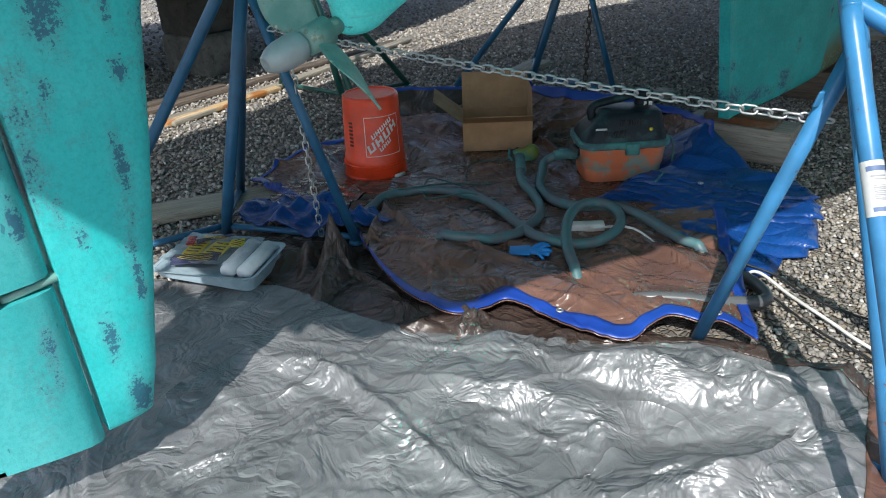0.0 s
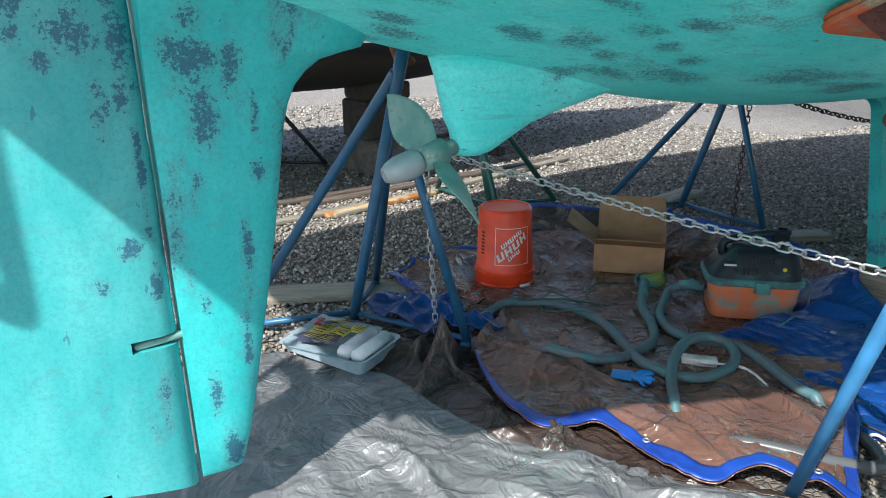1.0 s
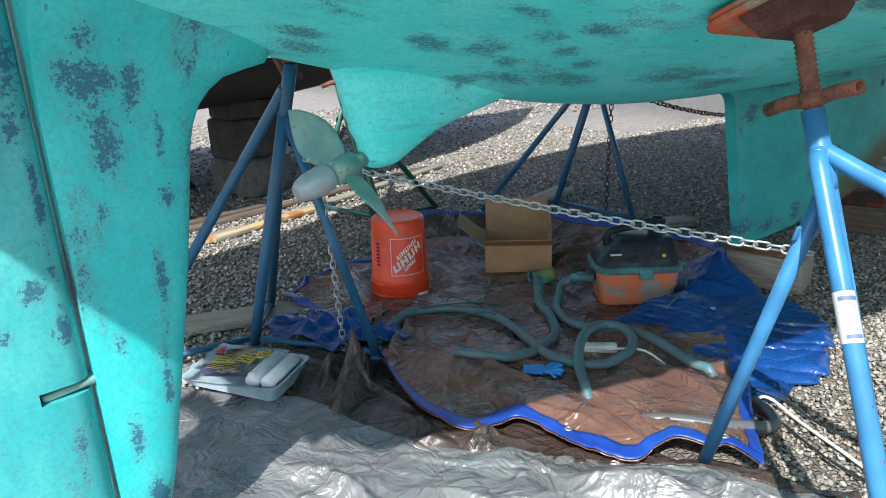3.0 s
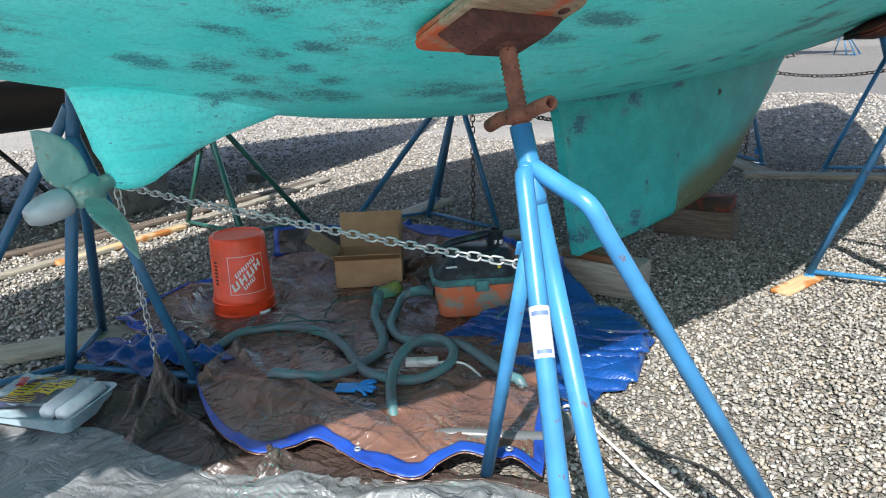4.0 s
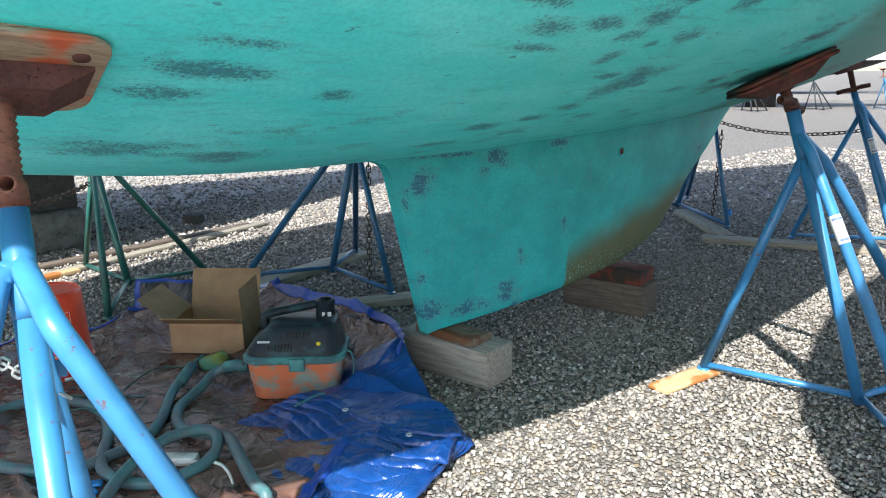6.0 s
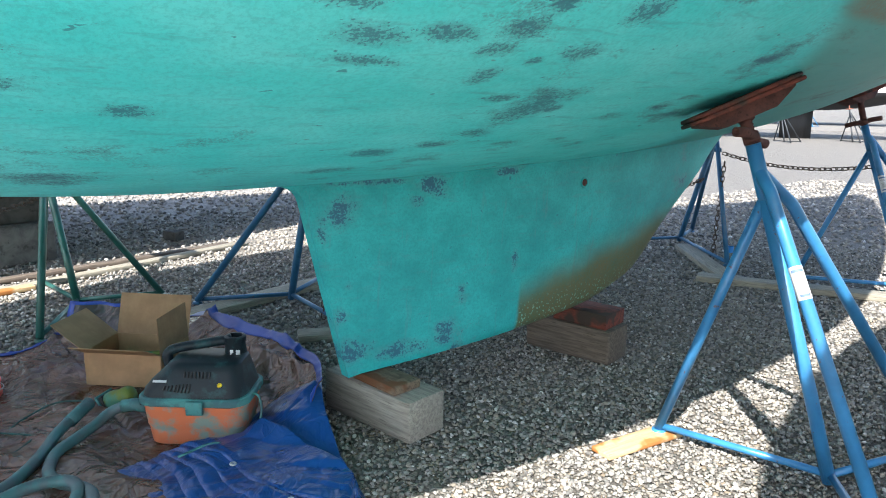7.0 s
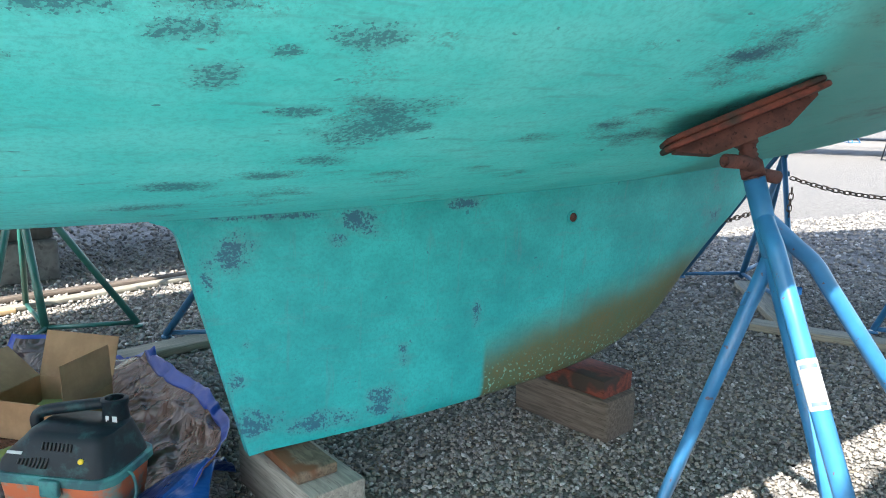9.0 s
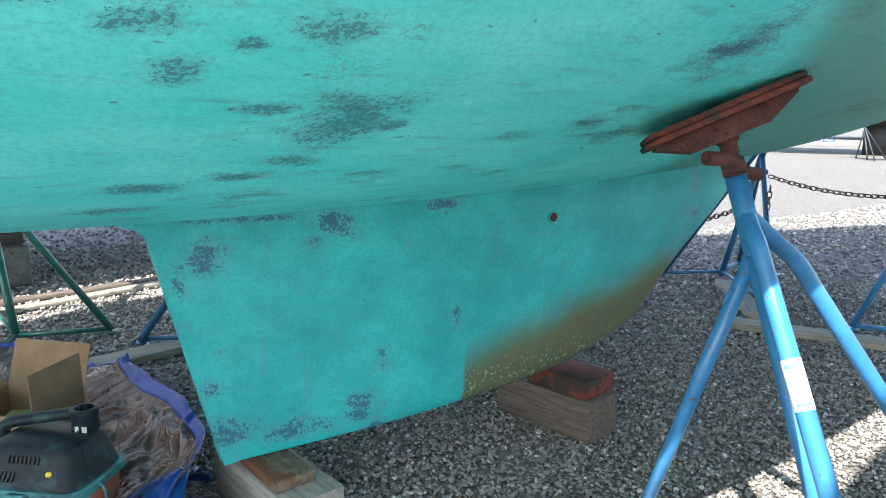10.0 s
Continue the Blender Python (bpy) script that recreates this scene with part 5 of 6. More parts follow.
# blue cover bunched under the stand by the propeller
bunch = thing("blue_tarpaulin", "small blue tarpaulin bunched up under a stand", "tarpaulin")
sheet("sheet", [(-1.12, -1.98), (-0.9, -1.95), (-0.70, -1.86), (-0.60, -1.72)], [(-1.16, -1.80), (-0.95, -1.66), (-0.75, -1.58), (-0.58, -1.56)], 60, 34,
      lambda x, y, u, v: 0.05 + crease((x, y), 17, 0.075, 4.2) + 0.02 * noise.noise(Vector((x * 9, y * 9, 0))), M_TARP_BLUE, bunch)
wrap = thing("plastic_wrapping", "crumpled clear plastic wrapping on the tarpaulin", "plastic sheet")
sheet("sheet", [(-1.10, -1.80), (-0.9, -1.72), (-0.76, -1.66)], [(-1.22, -1.62), (-1.02, -1.50), (-0.84, -1.48)], 40, 30,
      lambda x, y, u, v: 0.075 + crease((x, y), 23, 0.05, 7.0), M_CLEAR, wrap, thick=0.001)

# folded blue tarpaulin beside the cleaner: a stack of folds
blue = thing("blue_tarpaulin", "folded blue tarpaulin lying in loose layers", "tarpaulin")


def blue_base(x, y):
    h = 0.022 + 0.7 * BLUE_FOLDS(x, y) + 0.02 * facets(x, y, 31, 0.12)
    return h + 0.19 * max(0, 1 - math.hypot(x + 0.03, y + 0.12) / 0.30) + 0.04 * max(0, 1 - math.hypot(x - 0.2, y + 0.2) / 0.2)


def blue_layer(k):
    def f(x, y, u, v):
        h = blue_base(x, y) + 0.010 * k + (0.006 * noise.noise(Vector((x * 9, y * 9, 50 + k))) if k else 0)
        lip = min(1.0, v / 0.07, u / 0.05, (1 - u) / 0.06)
        return max(0.006, h - 0.022 * (1 - max(0.0, lip)) ** 2)
    return f


# one wide spread layer, then pleats that fan out from the cleaner's side
LAYERS = [([(-0.16, -0.80), (0.10, -0.93), (0.36, -1.12), (0.50, -1.10), (0.67, -0.93)], [(-0.25, 0.03), (-0.04, -0.08), (0.13, -0.16), (0.36, -0.20), (0.58, -0.27)])]
for k in range(1, 8):
    q = (k - 1) / 6
    LAYERS.append(([(-0.17 + 0.01 * k, -0.87 + 0.035 * k), (0.06, -0.90 + 0.05 * k), (0.30, -1.00 + 0.068 * k), (0.52 + 0.02 * (k % 2), -0.98 + 0.082 * k), (0.70 - 0.02 * k + 0.03 * (k % 3), -0.80 + 0.066 * k)],
                   [(-0.02, -0.36), (0.14, -0.32), (0.30, -0.27), (0.44, -0.25), (0.58 - 0.012 * k, -0.28)]))
for k, (a, b) in enumerate(LAYERS):
    sheet("fold", a, b, 150 if k == 0 else 90, 120 if k == 0 else 46, blue_layer(k), M_TARP_BLUE, blue, thick=0.004)


def blue_top(x, y):
    """Rough upper surface of the folded tarpaulin."""
    d = math.hypot((x - 0.28) / 0.44, (y + 0.62) / 0.36)
    return 0.075 * max(0.0, min(1.0, (1.25 - d) / 0.35))


for x, y, z in ((0.33, -1.06, 0.045), (0.50, -0.50, 0.105), (0.188, -0.544, 0.10)):
    grommet(blue, x, y, z)


# ---- bucket ----
def build_bucket():
    ob = thing("bucket", "orange plastic bucket standing upside down with a white printed square", "bucket", Matrix.Translation((-1.180, -1.152, 0.012)) @ Matrix.Diagonal((1, 1, 1.04, 1)))
    bm = bmesh.new()
    prof = [(0.152, 0.0), (0.152, 0.006), (0.148, 0.010), (0.148, 0.050), (0.152, 0.054), (0.152, 0.060), (0.146, 0.064), (0.1445, 0.088), (0.141, 0.092), (0.1315, 0.352), (0.1285, 0.362), (0.122, 0.367),
            (0.116, 0.367), (0.112, 0.362), (0.04, 0.360), (0.012, 0.362)]
    n = 56
    rings = [[(r * math.cos(2 * math.pi * k / n), r * math.sin(2 * math.pi * k / n), z) for k in range(n)] for r, z in prof]
    loft(bm, rings)
    bmesh.ops.recalc_face_normals(bm, faces=bm.faces)
    sharp(part("pail", bm, M_BUCKET, ob), 40)
    to_cam = math.atan2(-3.2 + 1.176, 1.6 + 1.155) + 0.32

    def rad(z):
        return 0.141 - (z - 0.092) * 0.0365 + 0.0006

    def patch(corners, mat, nm, parent, lift=0.0):
        """A print on the wall: corners as (metres across, height)."""
        bm = bmesh.new()
        (x0, z0), (x1, z1), (x2, z2), (x3, z3) = corners
        g = []
        for j in range(9):
            t = j / 8
            row = []
            for i in range(9):
                s = i / 8
                x = (x0 * (1 - s) + x1 * s) * (1 - t) + (x3 * (1 - s) + x2 * s) * t
                z = (z0 * (1 - s) + z1 * s) * (1 - t) + (z3 * (1 - s) + z2 * s) * t
                r = rad(z) + lift
                a = to_cam + x / 0.137
                row.append(bm.verts.new((r * math.cos(a), r * math.sin(a), z)))
            g.append(row)
        for j in range(8):
            for i in range(8):
                bm.faces.new((g[j][i], g[j][i + 1], g[j + 1][i + 1], g[j + 1][i]))
        return part(nm, bm, mat, parent)

    a, z0, z1, w = 0.088, 0.108, 0.285, 0.0028
    dec = patch([(-a, z0), (a, z0), (a, z0 + w), (-a, z0 + w)], M_DECAL, "print", ob)
    patch([(-a, z1), (a, z1), (a, z1 + w), (-a, z1 + w)], M_DECAL, "print_bar", dec)
    patch([(-a, z0), (-a + w, z0), (-a + w, z1), (-a, z1)], M_DECAL, "print_bar", dec)
    patch([(a - w, z0), (a, z0), (a, z1), (a - w, z1)], M_DECAL, "print_bar", dec)
    # slanting rows of heavy strokes
    cz = (z0 + z1) / 2
    th = radians(38)
    dx, dz = math.cos(th), math.sin(th)

    def stroke(u0, u1, v0, v1):
        pts = []
        for u, v in ((u0, v0), (u1, v0), (u1, v1), (u0, v1)):
            pts.append((max(-a + 0.004, min(a - 0.004, u * dx - v * dz * 0.5)), max(z0 + 0.004, min(z1 - 0.004, cz + u * dz + v * dx))))
        patch(pts, M_DECAL, "print_bar", dec, 0.0003)
    for row, (v0, v1, u0, u1, cnt) in enumerate(((-0.022, 0.022, -0.095, 0.095, 4), (0.030, 0.055, -0.055, 0.075, 5), (-0.052, -0.030, -0.045, 0.03, 3))):
        wd = (u1 - u0) / cnt
        for i in range(cnt):
            s = u0 + i * wd
            stroke(s, s + wd * 0.26, v0, v1)
            stroke(s + wd * 0.56, s + wd * 0.80, v0, v1)
            stroke(s + wd * 0.26, s + wd * 0.56, v0 + (v1 - v0) * (0.38 if i % 2 else 0.0), v0 + (v1 - v0) * (0.62 if i % 2 else 0.24))
    for i in range(7):
        patch([(-0.175 , 0.15 + i * 0.017), (-0.150, 0.15 + i * 0.017), (-0.150, 0.160 + i * 0.017), (-0.175, 0.160 + i * 0.017)], M_DECAL_DARK, "print_bar", ob)
    bm = bmesh.new()
    pts = []
    for k in range(25):
        t = math.pi * k / 24
        pts.append((0.158 * math.cos(t + 0.9), 0.158 * math.sin(t + 0.9), 0.035 - 0.02 * math.sin(t)))
    tube(bm, pts, 0.0018, 6)
    part("bail_handle", bm, M_STEEL, ob, "thin wire bail")
    bm = bmesh.new()
    a0 = to_cam + 0.35
    tube(bm, [(0.172 * math.cos(a0 + d), 0.172 * math.sin(a0 + d), 0.012) for d in (-0.16, 0, 0.16)], 0.009, 10)
    part("grip", bm, M_CORD_WHITE, ob, "white plastic grip")


build_bucket()


# ---- cardboard box ----
def build_box():
    f0, f1 = Vector((-1.022, -0.700, 0)), Vector((-0.775, -0.455, 0))
    d = (f1 - f0).normalized()
    n = Vector((-d.y, d.x, 0))
    if n.x > 0:
        n = -n
    m = Matrix(((*d, 0), (*n, 0), (0, 0, 1, 0), (0, 0, 0, 1))).transposed()
    m.translation = f0 + Vector((0, 0, 0.014))
    ob = thing("cardboard_box", "open brown cardboard box with flaps up on the tarpaulin", "cardboard box", m)
    L, D, Hh, t = 0.348, 0.27, 0.150, 0.004

    def panel(nm, size, loc, rot=(0, 0, 0), mat=M_CARD):
        bm = bmesh.new()
        add_box(bm, size, Matrix(), 0.0012, 1)
        p = part(nm, bm, mat, ob, smooth=False)
        p.matrix_local = Matrix.Translation(loc) @ Euler([radians(a) for a in rot]).to_matrix().to_4x4()
    panel("base", (L, D, t), (L / 2, D / 2, t / 2))
    panel("side", (L, t, Hh), (L / 2, 0, Hh / 2))
    panel("side", (L, t, Hh), (L / 2, D, Hh / 2))
    panel("side", (t, D, Hh), (0, D / 2, Hh / 2))
    panel("side", (t, D, Hh), (L, D / 2, Hh / 2))

    def flap(hinge, axis, ang, ln, w):
        bm = bmesh.new()
        add_box(bm, (w, t, ln), Matrix.Translation((0, 0, ln / 2)), 0.0012, 1)
        p = part("flap", bm, M_CARD_IN, ob, smooth=False)
        p.matrix_local = Matrix.Translation(hinge) @ Matrix.Rotation(axis, 4, "Z") @ Matrix.Rotation(radians(ang), 4, "X")
    flap((L / 2, D, Hh), 0, -20, 0.190, L)             # back, upright
    flap((L / 2, 0, Hh), 0, 62, 0.125, L * 0.99)      # front, leaning outward
    flap((0, D / 2, Hh), radians(-90), 52, 0.185, D)  # side, leaning outward
    flap((L, D / 2, Hh), radians(-90), 2, 0.165, D)   # other side, upright
    bm = bmesh.new()
    add_box(bm, (0.16, 0.12, 0.09), Matrix(), 0.004)
    p = part("packet", bm, M_SANDER)
    p.matrix_world = m @ Matrix.Translation((0.2, 0.13, 0.052)) @ Matrix.Rotation(0.3, 4, "Z")
    tagged(p, "small green packet inside the cardboard box", "packet")


build_box()


# ---- wet and dry vacuum cleaner ----
def rounded_ring(lx, ly, r, z, n=7):
    out = []
    for cx, cy, a0 in ((1, 1, 0), (-1, 1, 90), (-1, -1, 180), (1, -1, 270)):
        for k in range(n + 1):
            a = radians(a0 + 90 * k / n)
            out.append((cx * (lx - r) + r * math.cos(a), cy * (ly - r) + r * math.sin(a), z))
    return out


def build_vacuum():
    m = Matrix.Translation((-0.265, -0.462, 0.012)) @ Matrix.Rotation(radians(49), 4, "Z") @ Matrix.Diagonal((1, 1, 0.90, 1))
    ob = thing("vacuum_cleaner", "orange and charcoal shop vacuum cleaner caked in teal dust", "vacuum cleaner", m)

    def lofted(nm, prof, mat, label=""):
        bm = bmesh.new()
        loft(bm, [rounded_ring(*p) if len(p) == 4 else [(x + p[4], y, z) for x, y, z in rounded_ring(*p[:4])] for p in prof])
        bmesh.ops.recalc_face_normals(bm, faces=bm.faces)
        return sharp(part(nm, bm, mat, ob, label), 38)
    lofted("tub", [(0.165, 0.105, 0.05, 0.0), (0.172, 0.112, 0.055, 0.006), (0.178, 0.117, 0.055, 0.06), (0.178, 0.117, 0.055, 0.075), (0.184, 0.122, 0.06, 0.082), (0.192, 0.130, 0.06, 0.180)], M_VAC_TUB, "orange tub smeared with teal dust")
    lofted("rim_band", [(0.196, 0.134, 0.062, 0.176), (0.204, 0.142, 0.065, 0.182), (0.204, 0.142, 0.065, 0.205), (0.198, 0.136, 0.062, 0.212)], M_VAC_BAND, "teal dusted rim")
    top = lofted("motor_cover", [(0.192, 0.130, 0.06, 0.205), (0.186, 0.124, 0.06, 0.235), (0.168, 0.114, 0.055, 0.270, 0.010), (0.146, 0.098, 0.05, 0.308, 0.026), (0.132, 0.088, 0.045, 0.334, 0.034), (0.118, 0.076, 0.04, 0.343, 0.036)], M_VAC_TOP, "charcoal motor cover dusted teal")
    # cooling slots on the long side and above
    for i in range(8):
        bm = bmesh.new()
        h = 0.018 + 0.0035 * min(i, 5)
        add_box(bm, (0.006, 0.010, h), Matrix.Translation((-0.095 + i * 0.013, -0.1205, 0.250)) @ Matrix.Rotation(radians(-26), 4, "X") @ Matrix.Rotation(radians(12), 4, "Y"), 0.0015, 1)
        part("vent_slot", bm, M_RUBBER, top)
    for i in range(8):
        bm = bmesh.new()
        add_box(bm, (0.006, 0.010, 0.026), Matrix.Translation((-0.025 + i * 0.013, -0.1015, 0.300)) @ Matrix.Rotation(radians(-28), 4, "X"), 0.0015, 1)
        part("vent_slot", bm, M_RUBBER, top)
    # carrying handle ending in a round accessory socket
    bm = bmesh.new()
    pts = smooth_path([(-0.125, 0.01, 0.29), (-0.130, 0.012, 0.338), (-0.100, 0.02, 0.362), (0.0, 0.035, 0.380), (0.10, 0.05, 0.396)], 6)
    tube(bm, pts, 0.020, 14)
    part("carry_handle", bm, M_VAC_TOP, ob)
    bm = bmesh.new()
    n = 24
    prof = [(0.046, 0.27), (0.041, 0.34), (0.037, 0.385), (0.041, 0.394), (0.041, 0.410), (0.036, 0.414), (0.028, 0.414), (0.026, 0.36)]
    loft(bm, [[(0.115 + r * math.cos(2 * math.pi * k / n), 0.050 + r * math.sin(2 * math.pi * k / n), z) for k in range(n)] for r, z in prof])
    bmesh.ops.recalc_face_normals(bm, faces=bm.faces)
    sharp(part("accessory_socket", bm, M_VAC_TOP, ob), 40)
    for y, w, h, z in ((0.0115, 0.012, 0.026, 0.350), (0.0115, 0.016, 0.022, 0.352)):
        bm = bmesh.new()
        add_box(bm, (w, 0.002, h), Matrix.Translation((0.112 if w < 0.015 else 0.136, y - 0.0005, z)), 0.0005, 1)
        part("sticker", bm, M_LABEL, ob, "small white sticker")
    bm = bmesh.new()
    bmesh.ops.create_cone(bm, cap_ends=True, segments=18, radius1=0.009, radius2=0.009, depth=0.003, matrix=Matrix.Translation((0.105, -0.1175, 0.266)) @ Matrix.Rotation(radians(64), 4, "X"))
    part("sticker", bm, M_YELLOW, ob, "round yellow sticker")
    for x in (0.02,):
        bm = bmesh.new()
        add_box(bm, (0.062, 0.016, 0.058), Matrix.Translation((x, -0.148, 0.180)), 0.005)
        part("latch", bm, M_VAC_BAND, ob, "dusty latch clip")
    for k, (x, w) in enumerate(((-0.125, 0.05), (-0.118, 0.036))):
        bm = bmesh.new()
        add_box(bm, (w, 0.002, 0.010), Matrix.Translation((x + 0.012, -0.108 - 0.006 * (1 - k), 0.276 - k * 0.016)) @ Matrix.Rotation(radians(-40), 4, "X"), 0.0004, 1)
        part("badge_bar", bm, M_LABEL, ob, "pale maker's badge")
    bm = bmesh.new()
    tube(bm, [(-0.18, -0.02, 0.145), (-0.225, -0.03, 0.145)], 0.032, 18)
    part("hose_port", bm, M_RUBBER, ob)
    bm = bmesh.new()
    tube(bm, smooth_path([(0.19, -0.04, 0.20), (0.225, -0.05, 0.19), (0.235, -0.06, 0.12), (0.215, -0.10, 0.03), (0.19, -0.17, 0.015), (0.13, -0.26, 0.10), (0.05, -0.38, 0.11)], 6), 0.0045, 8)
    part("power_cord", bm, M_VAC_BAND, ob, "teal dusted power cord")


build_vacuum()


def build_hose(label, pts, r, mat, end=None, on_tarp=True):
    ob = thing("vacuum_hose", label, "vacuum hose")
    path = resample(smooth_path(pts, 10), 0.0055)
    lift = [max(p.z, brown_h(p.x, p.y, 0.5, 0.5) + r * 0.8, blue_top(p.x, p.y) + r * 0.8) if on_tarp else p.z for p in path]
    if on_tarp:
        lift = [-0.02 if (p.x > 0.19 and p.y < -1.44) or (p.x > 0.47 and p.y < -0.98) or (p.y < -1.60 and -0.62 < p.x < -0.32) else z for p, z in zip(path, lift)]
    for i, p in enumerate(path):
        w = lift[max(0, i - 9):i + 10]
        p.z = sum(w) / len(w)
    bm = bmesh.new()
    tube(bm, path, r, 14, radii=[r * (1.0 if i % 2 else 0.90) for i in range(len(path))])
    part("corrugated_pipe", bm, mat, ob)
    if end:
        bm = bmesh.new()
        tube(bm, [Vector(p) for p in end], r * 1.18, 16)
        part("cuff", bm, M_VAC_BAND, ob, "smooth teal dusted cuff")
    return ob


build_hose("ribbed grey vacuum hose with teal dust curling over the tarpaulins",
           [(-0.385, -0.655, 0.130), (-0.435, -0.690, 0.125), (-0.462, -0.745, 0.10), (-0.430, -0.805, 0.08), (-0.331, -0.942, 0.065), (-0.212, -1.006, 0.065), (-0.105, -1.007, 0.07), (-0.018, -0.969, 0.08), (0.076, -0.945, 0.09), (0.203, -0.970, 0.09), (0.34, -0.997, 0.07), (0.432, -1.0, 0.055), (0.53, -1.05, 0.0)], 0.0200, M_HOSE,
           [(-0.36, -0.640, 0.130), (-0.41, -0.672, 0.130), (-0.445, -0.702, 0.12)])
LOOP = [(-0.520, -0.850), (-0.433, -0.941), (-0.287, -1.030), (-0.170, -1.140), (-0.124, -1.285), (-0.131, -1.416), (-0.200, -1.528), (-0.298, -1.585), (-0.44, -1.70), (-0.56, -1.74), (-0.655, -1.68),
        (-0.741, -1.553), (-0.784, -1.428), (-0.739, -1.303), (-0.641, -1.219), (-0.498, -1.181), (-0.310, -1.216), (-0.173, -1.277), (-0.049, -1.315), (0.064, -1.285), (0.134, -1.204), (0.146, -1.097),
        (0.112, -1.010), (0.036, -0.972), (-0.025, -1.000), (-0.035, -1.095), (0.010, -1.208), (0.095, -1.324), (0.205, -1.421), (0.296, -1.470)]
LOOP_Z = {0: 0.10, 1: 0.075, 22: 0.085, 23: 0.10, 24: 0.105, 25: 0.11, 26: 0.105, 27: 0.09, 28: 0.06, 29: 0.02, 8: 0.03, 9: 0.02}
build_hose("ribbed grey vacuum hose lying in loops on the tarpaulins", [(x, y, LOOP_Z.get(i, 0.058)) for i, (x, y) in enumerate(LOOP)], 0.0200, M_HOSE, [(-0.575, -0.790, 0.11), (-0.49, -0.88, 0.09)])
build_hose("end of a ribbed grey hose coming out from under the tarpaulin",
           [(0.40, -1.50, 0.02), (0.45, -1.468, 0.065), (0.507, -1.429, 0.075), (0.563, -1.387, 0.075), (0.632, -1.337, 0.07), (0.691, -1.27, 0.06), (0.735, -1.21, 0.05), (0.740, -1.15, 0.04), (0.69, -1.09, 0.035), (0.62, -1.05, 0.03)], 0.0210, M_HOSE_CLEAN, on_tarp=False)


def build_sander():
    ob = thing("sander", "lime green palm sander coated in teal dust", "power sander", Matrix.Translation((-0.655, -0.665, 0.062)) @ Matrix.Rotation(radians(40), 4, "Z") @ Matrix.Rotation(radians(62), 4, "Y"))
    bm = bmesh.new()
    loft(bm, [rounded_ring(a, b, min(a, b) * 0.7, z, 4) for a, b, z in ((0.045, 0.042, -0.035), (0.042, 0.04, -0.01), (0.034, 0.034, 0.02), (0.036, 0.036, 0.05), (0.026, 0.026, 0.072), (0.01, 0.01, 0.078))])
    part("body", bm, M_SANDER, ob)
    bm = bmesh.new()
    add_box(bm, (0.105, 0.100, 0.012), Matrix.Translation((0, 0, -0.052)), 0.003)
    part("sanding_pad", bm, M_VAC_BAND, ob)
    bm = bmesh.new()
    add_box(bm, (0.09, 0.088, 0.014), Matrix.Translation((0, 0, -0.040)), 0.003)
    part("skirt", bm, M_RUBBER, ob)
    bm = bmesh.new()
    tube(bm, [(0.03, 0.0, -0.03), (0.09, 0.0, -0.03)], 0.02, 12)
    part("dust_port", bm, M_VAC_BAND, ob)


build_sander()


def cord(label, pts, r, mat):
    bm = bmesh.new()
    tube(bm, smooth_path(pts, 8), r, 7)
    return tagged(part("cord", bm, mat), label, "cable")


cord("dusty green sander lead looping across the tarpaulin", [(-0.66, -0.68, 0.05), (-0.80, -0.85, 0.05), (-0.72, -1.0, 0.045), (-0.62, -1.1, 0.05), (-0.74, -1.2, 0.09), (-0.66, -1.3, 0.05), (-0.50, -1.22, 0.09), (-0.42, -1.12, 0.05), (-0.52, -1.0, 0.05), (-0.60, -1.05, 0.05), (-0.64, -1.22, 0.095), (-0.75, -1.38, 0.09)], 0.0035, M_CORD_GREEN)
cord("white extension lead across the gravel", [(0.05, -1.12, 0.06), (0.16, -1.02, 0.06), (0.30, -1.04, 0.03), (0.45, -1.12, 0.0), (0.58, -1.02, 0.0), (0.64, -0.99, 0.03), (0.77, -1.04, 0.014), (0.93, -1.12, 0.014), (1.05, -1.18, 0.014), (1.35, -1.28, 0.014), (1.9, -1.35, 0.014)], 0.0055, M_CORD_WHITE)
cord("black lead across the gravel", [(0.58, -0.98, 0.04), (0.68, -0.94, 0.013), (0.80, -1.0, 0.013), (0.95, -1.03, 0.013), (1.15, -1.02, 0.013), (1.4, -1.12, 0.013), (2.0, -1.1, 0.013)], 0.004, M_RUBBER)
cord("second black lead across the gravel", [(0.62, -1.02, 0.02), (0.76, -1.10, 0.013), (0.92, -1.19, 0.013), (1.08, -1.24, 0.013), (1.3, -1.36, 0.013), (1.8, -1.5, 0.013)], 0.004, M_RUBBER)

bm = bmesh.new()
for i, (x, y) in enumerate(((0.0, -1.13), (0.03, -1.10), (0.055, -1.075))):
    add_box(bm, (0.05, 0.045, 0.03), Matrix.Translation((x, y, 0.055)) @ Matrix.Rotation(0.75, 4, "Z"), 0.006)
tagged(part("power_strip", bm, M_CORD_WHITE), "white plastic socket on the extension lead", "power strip")

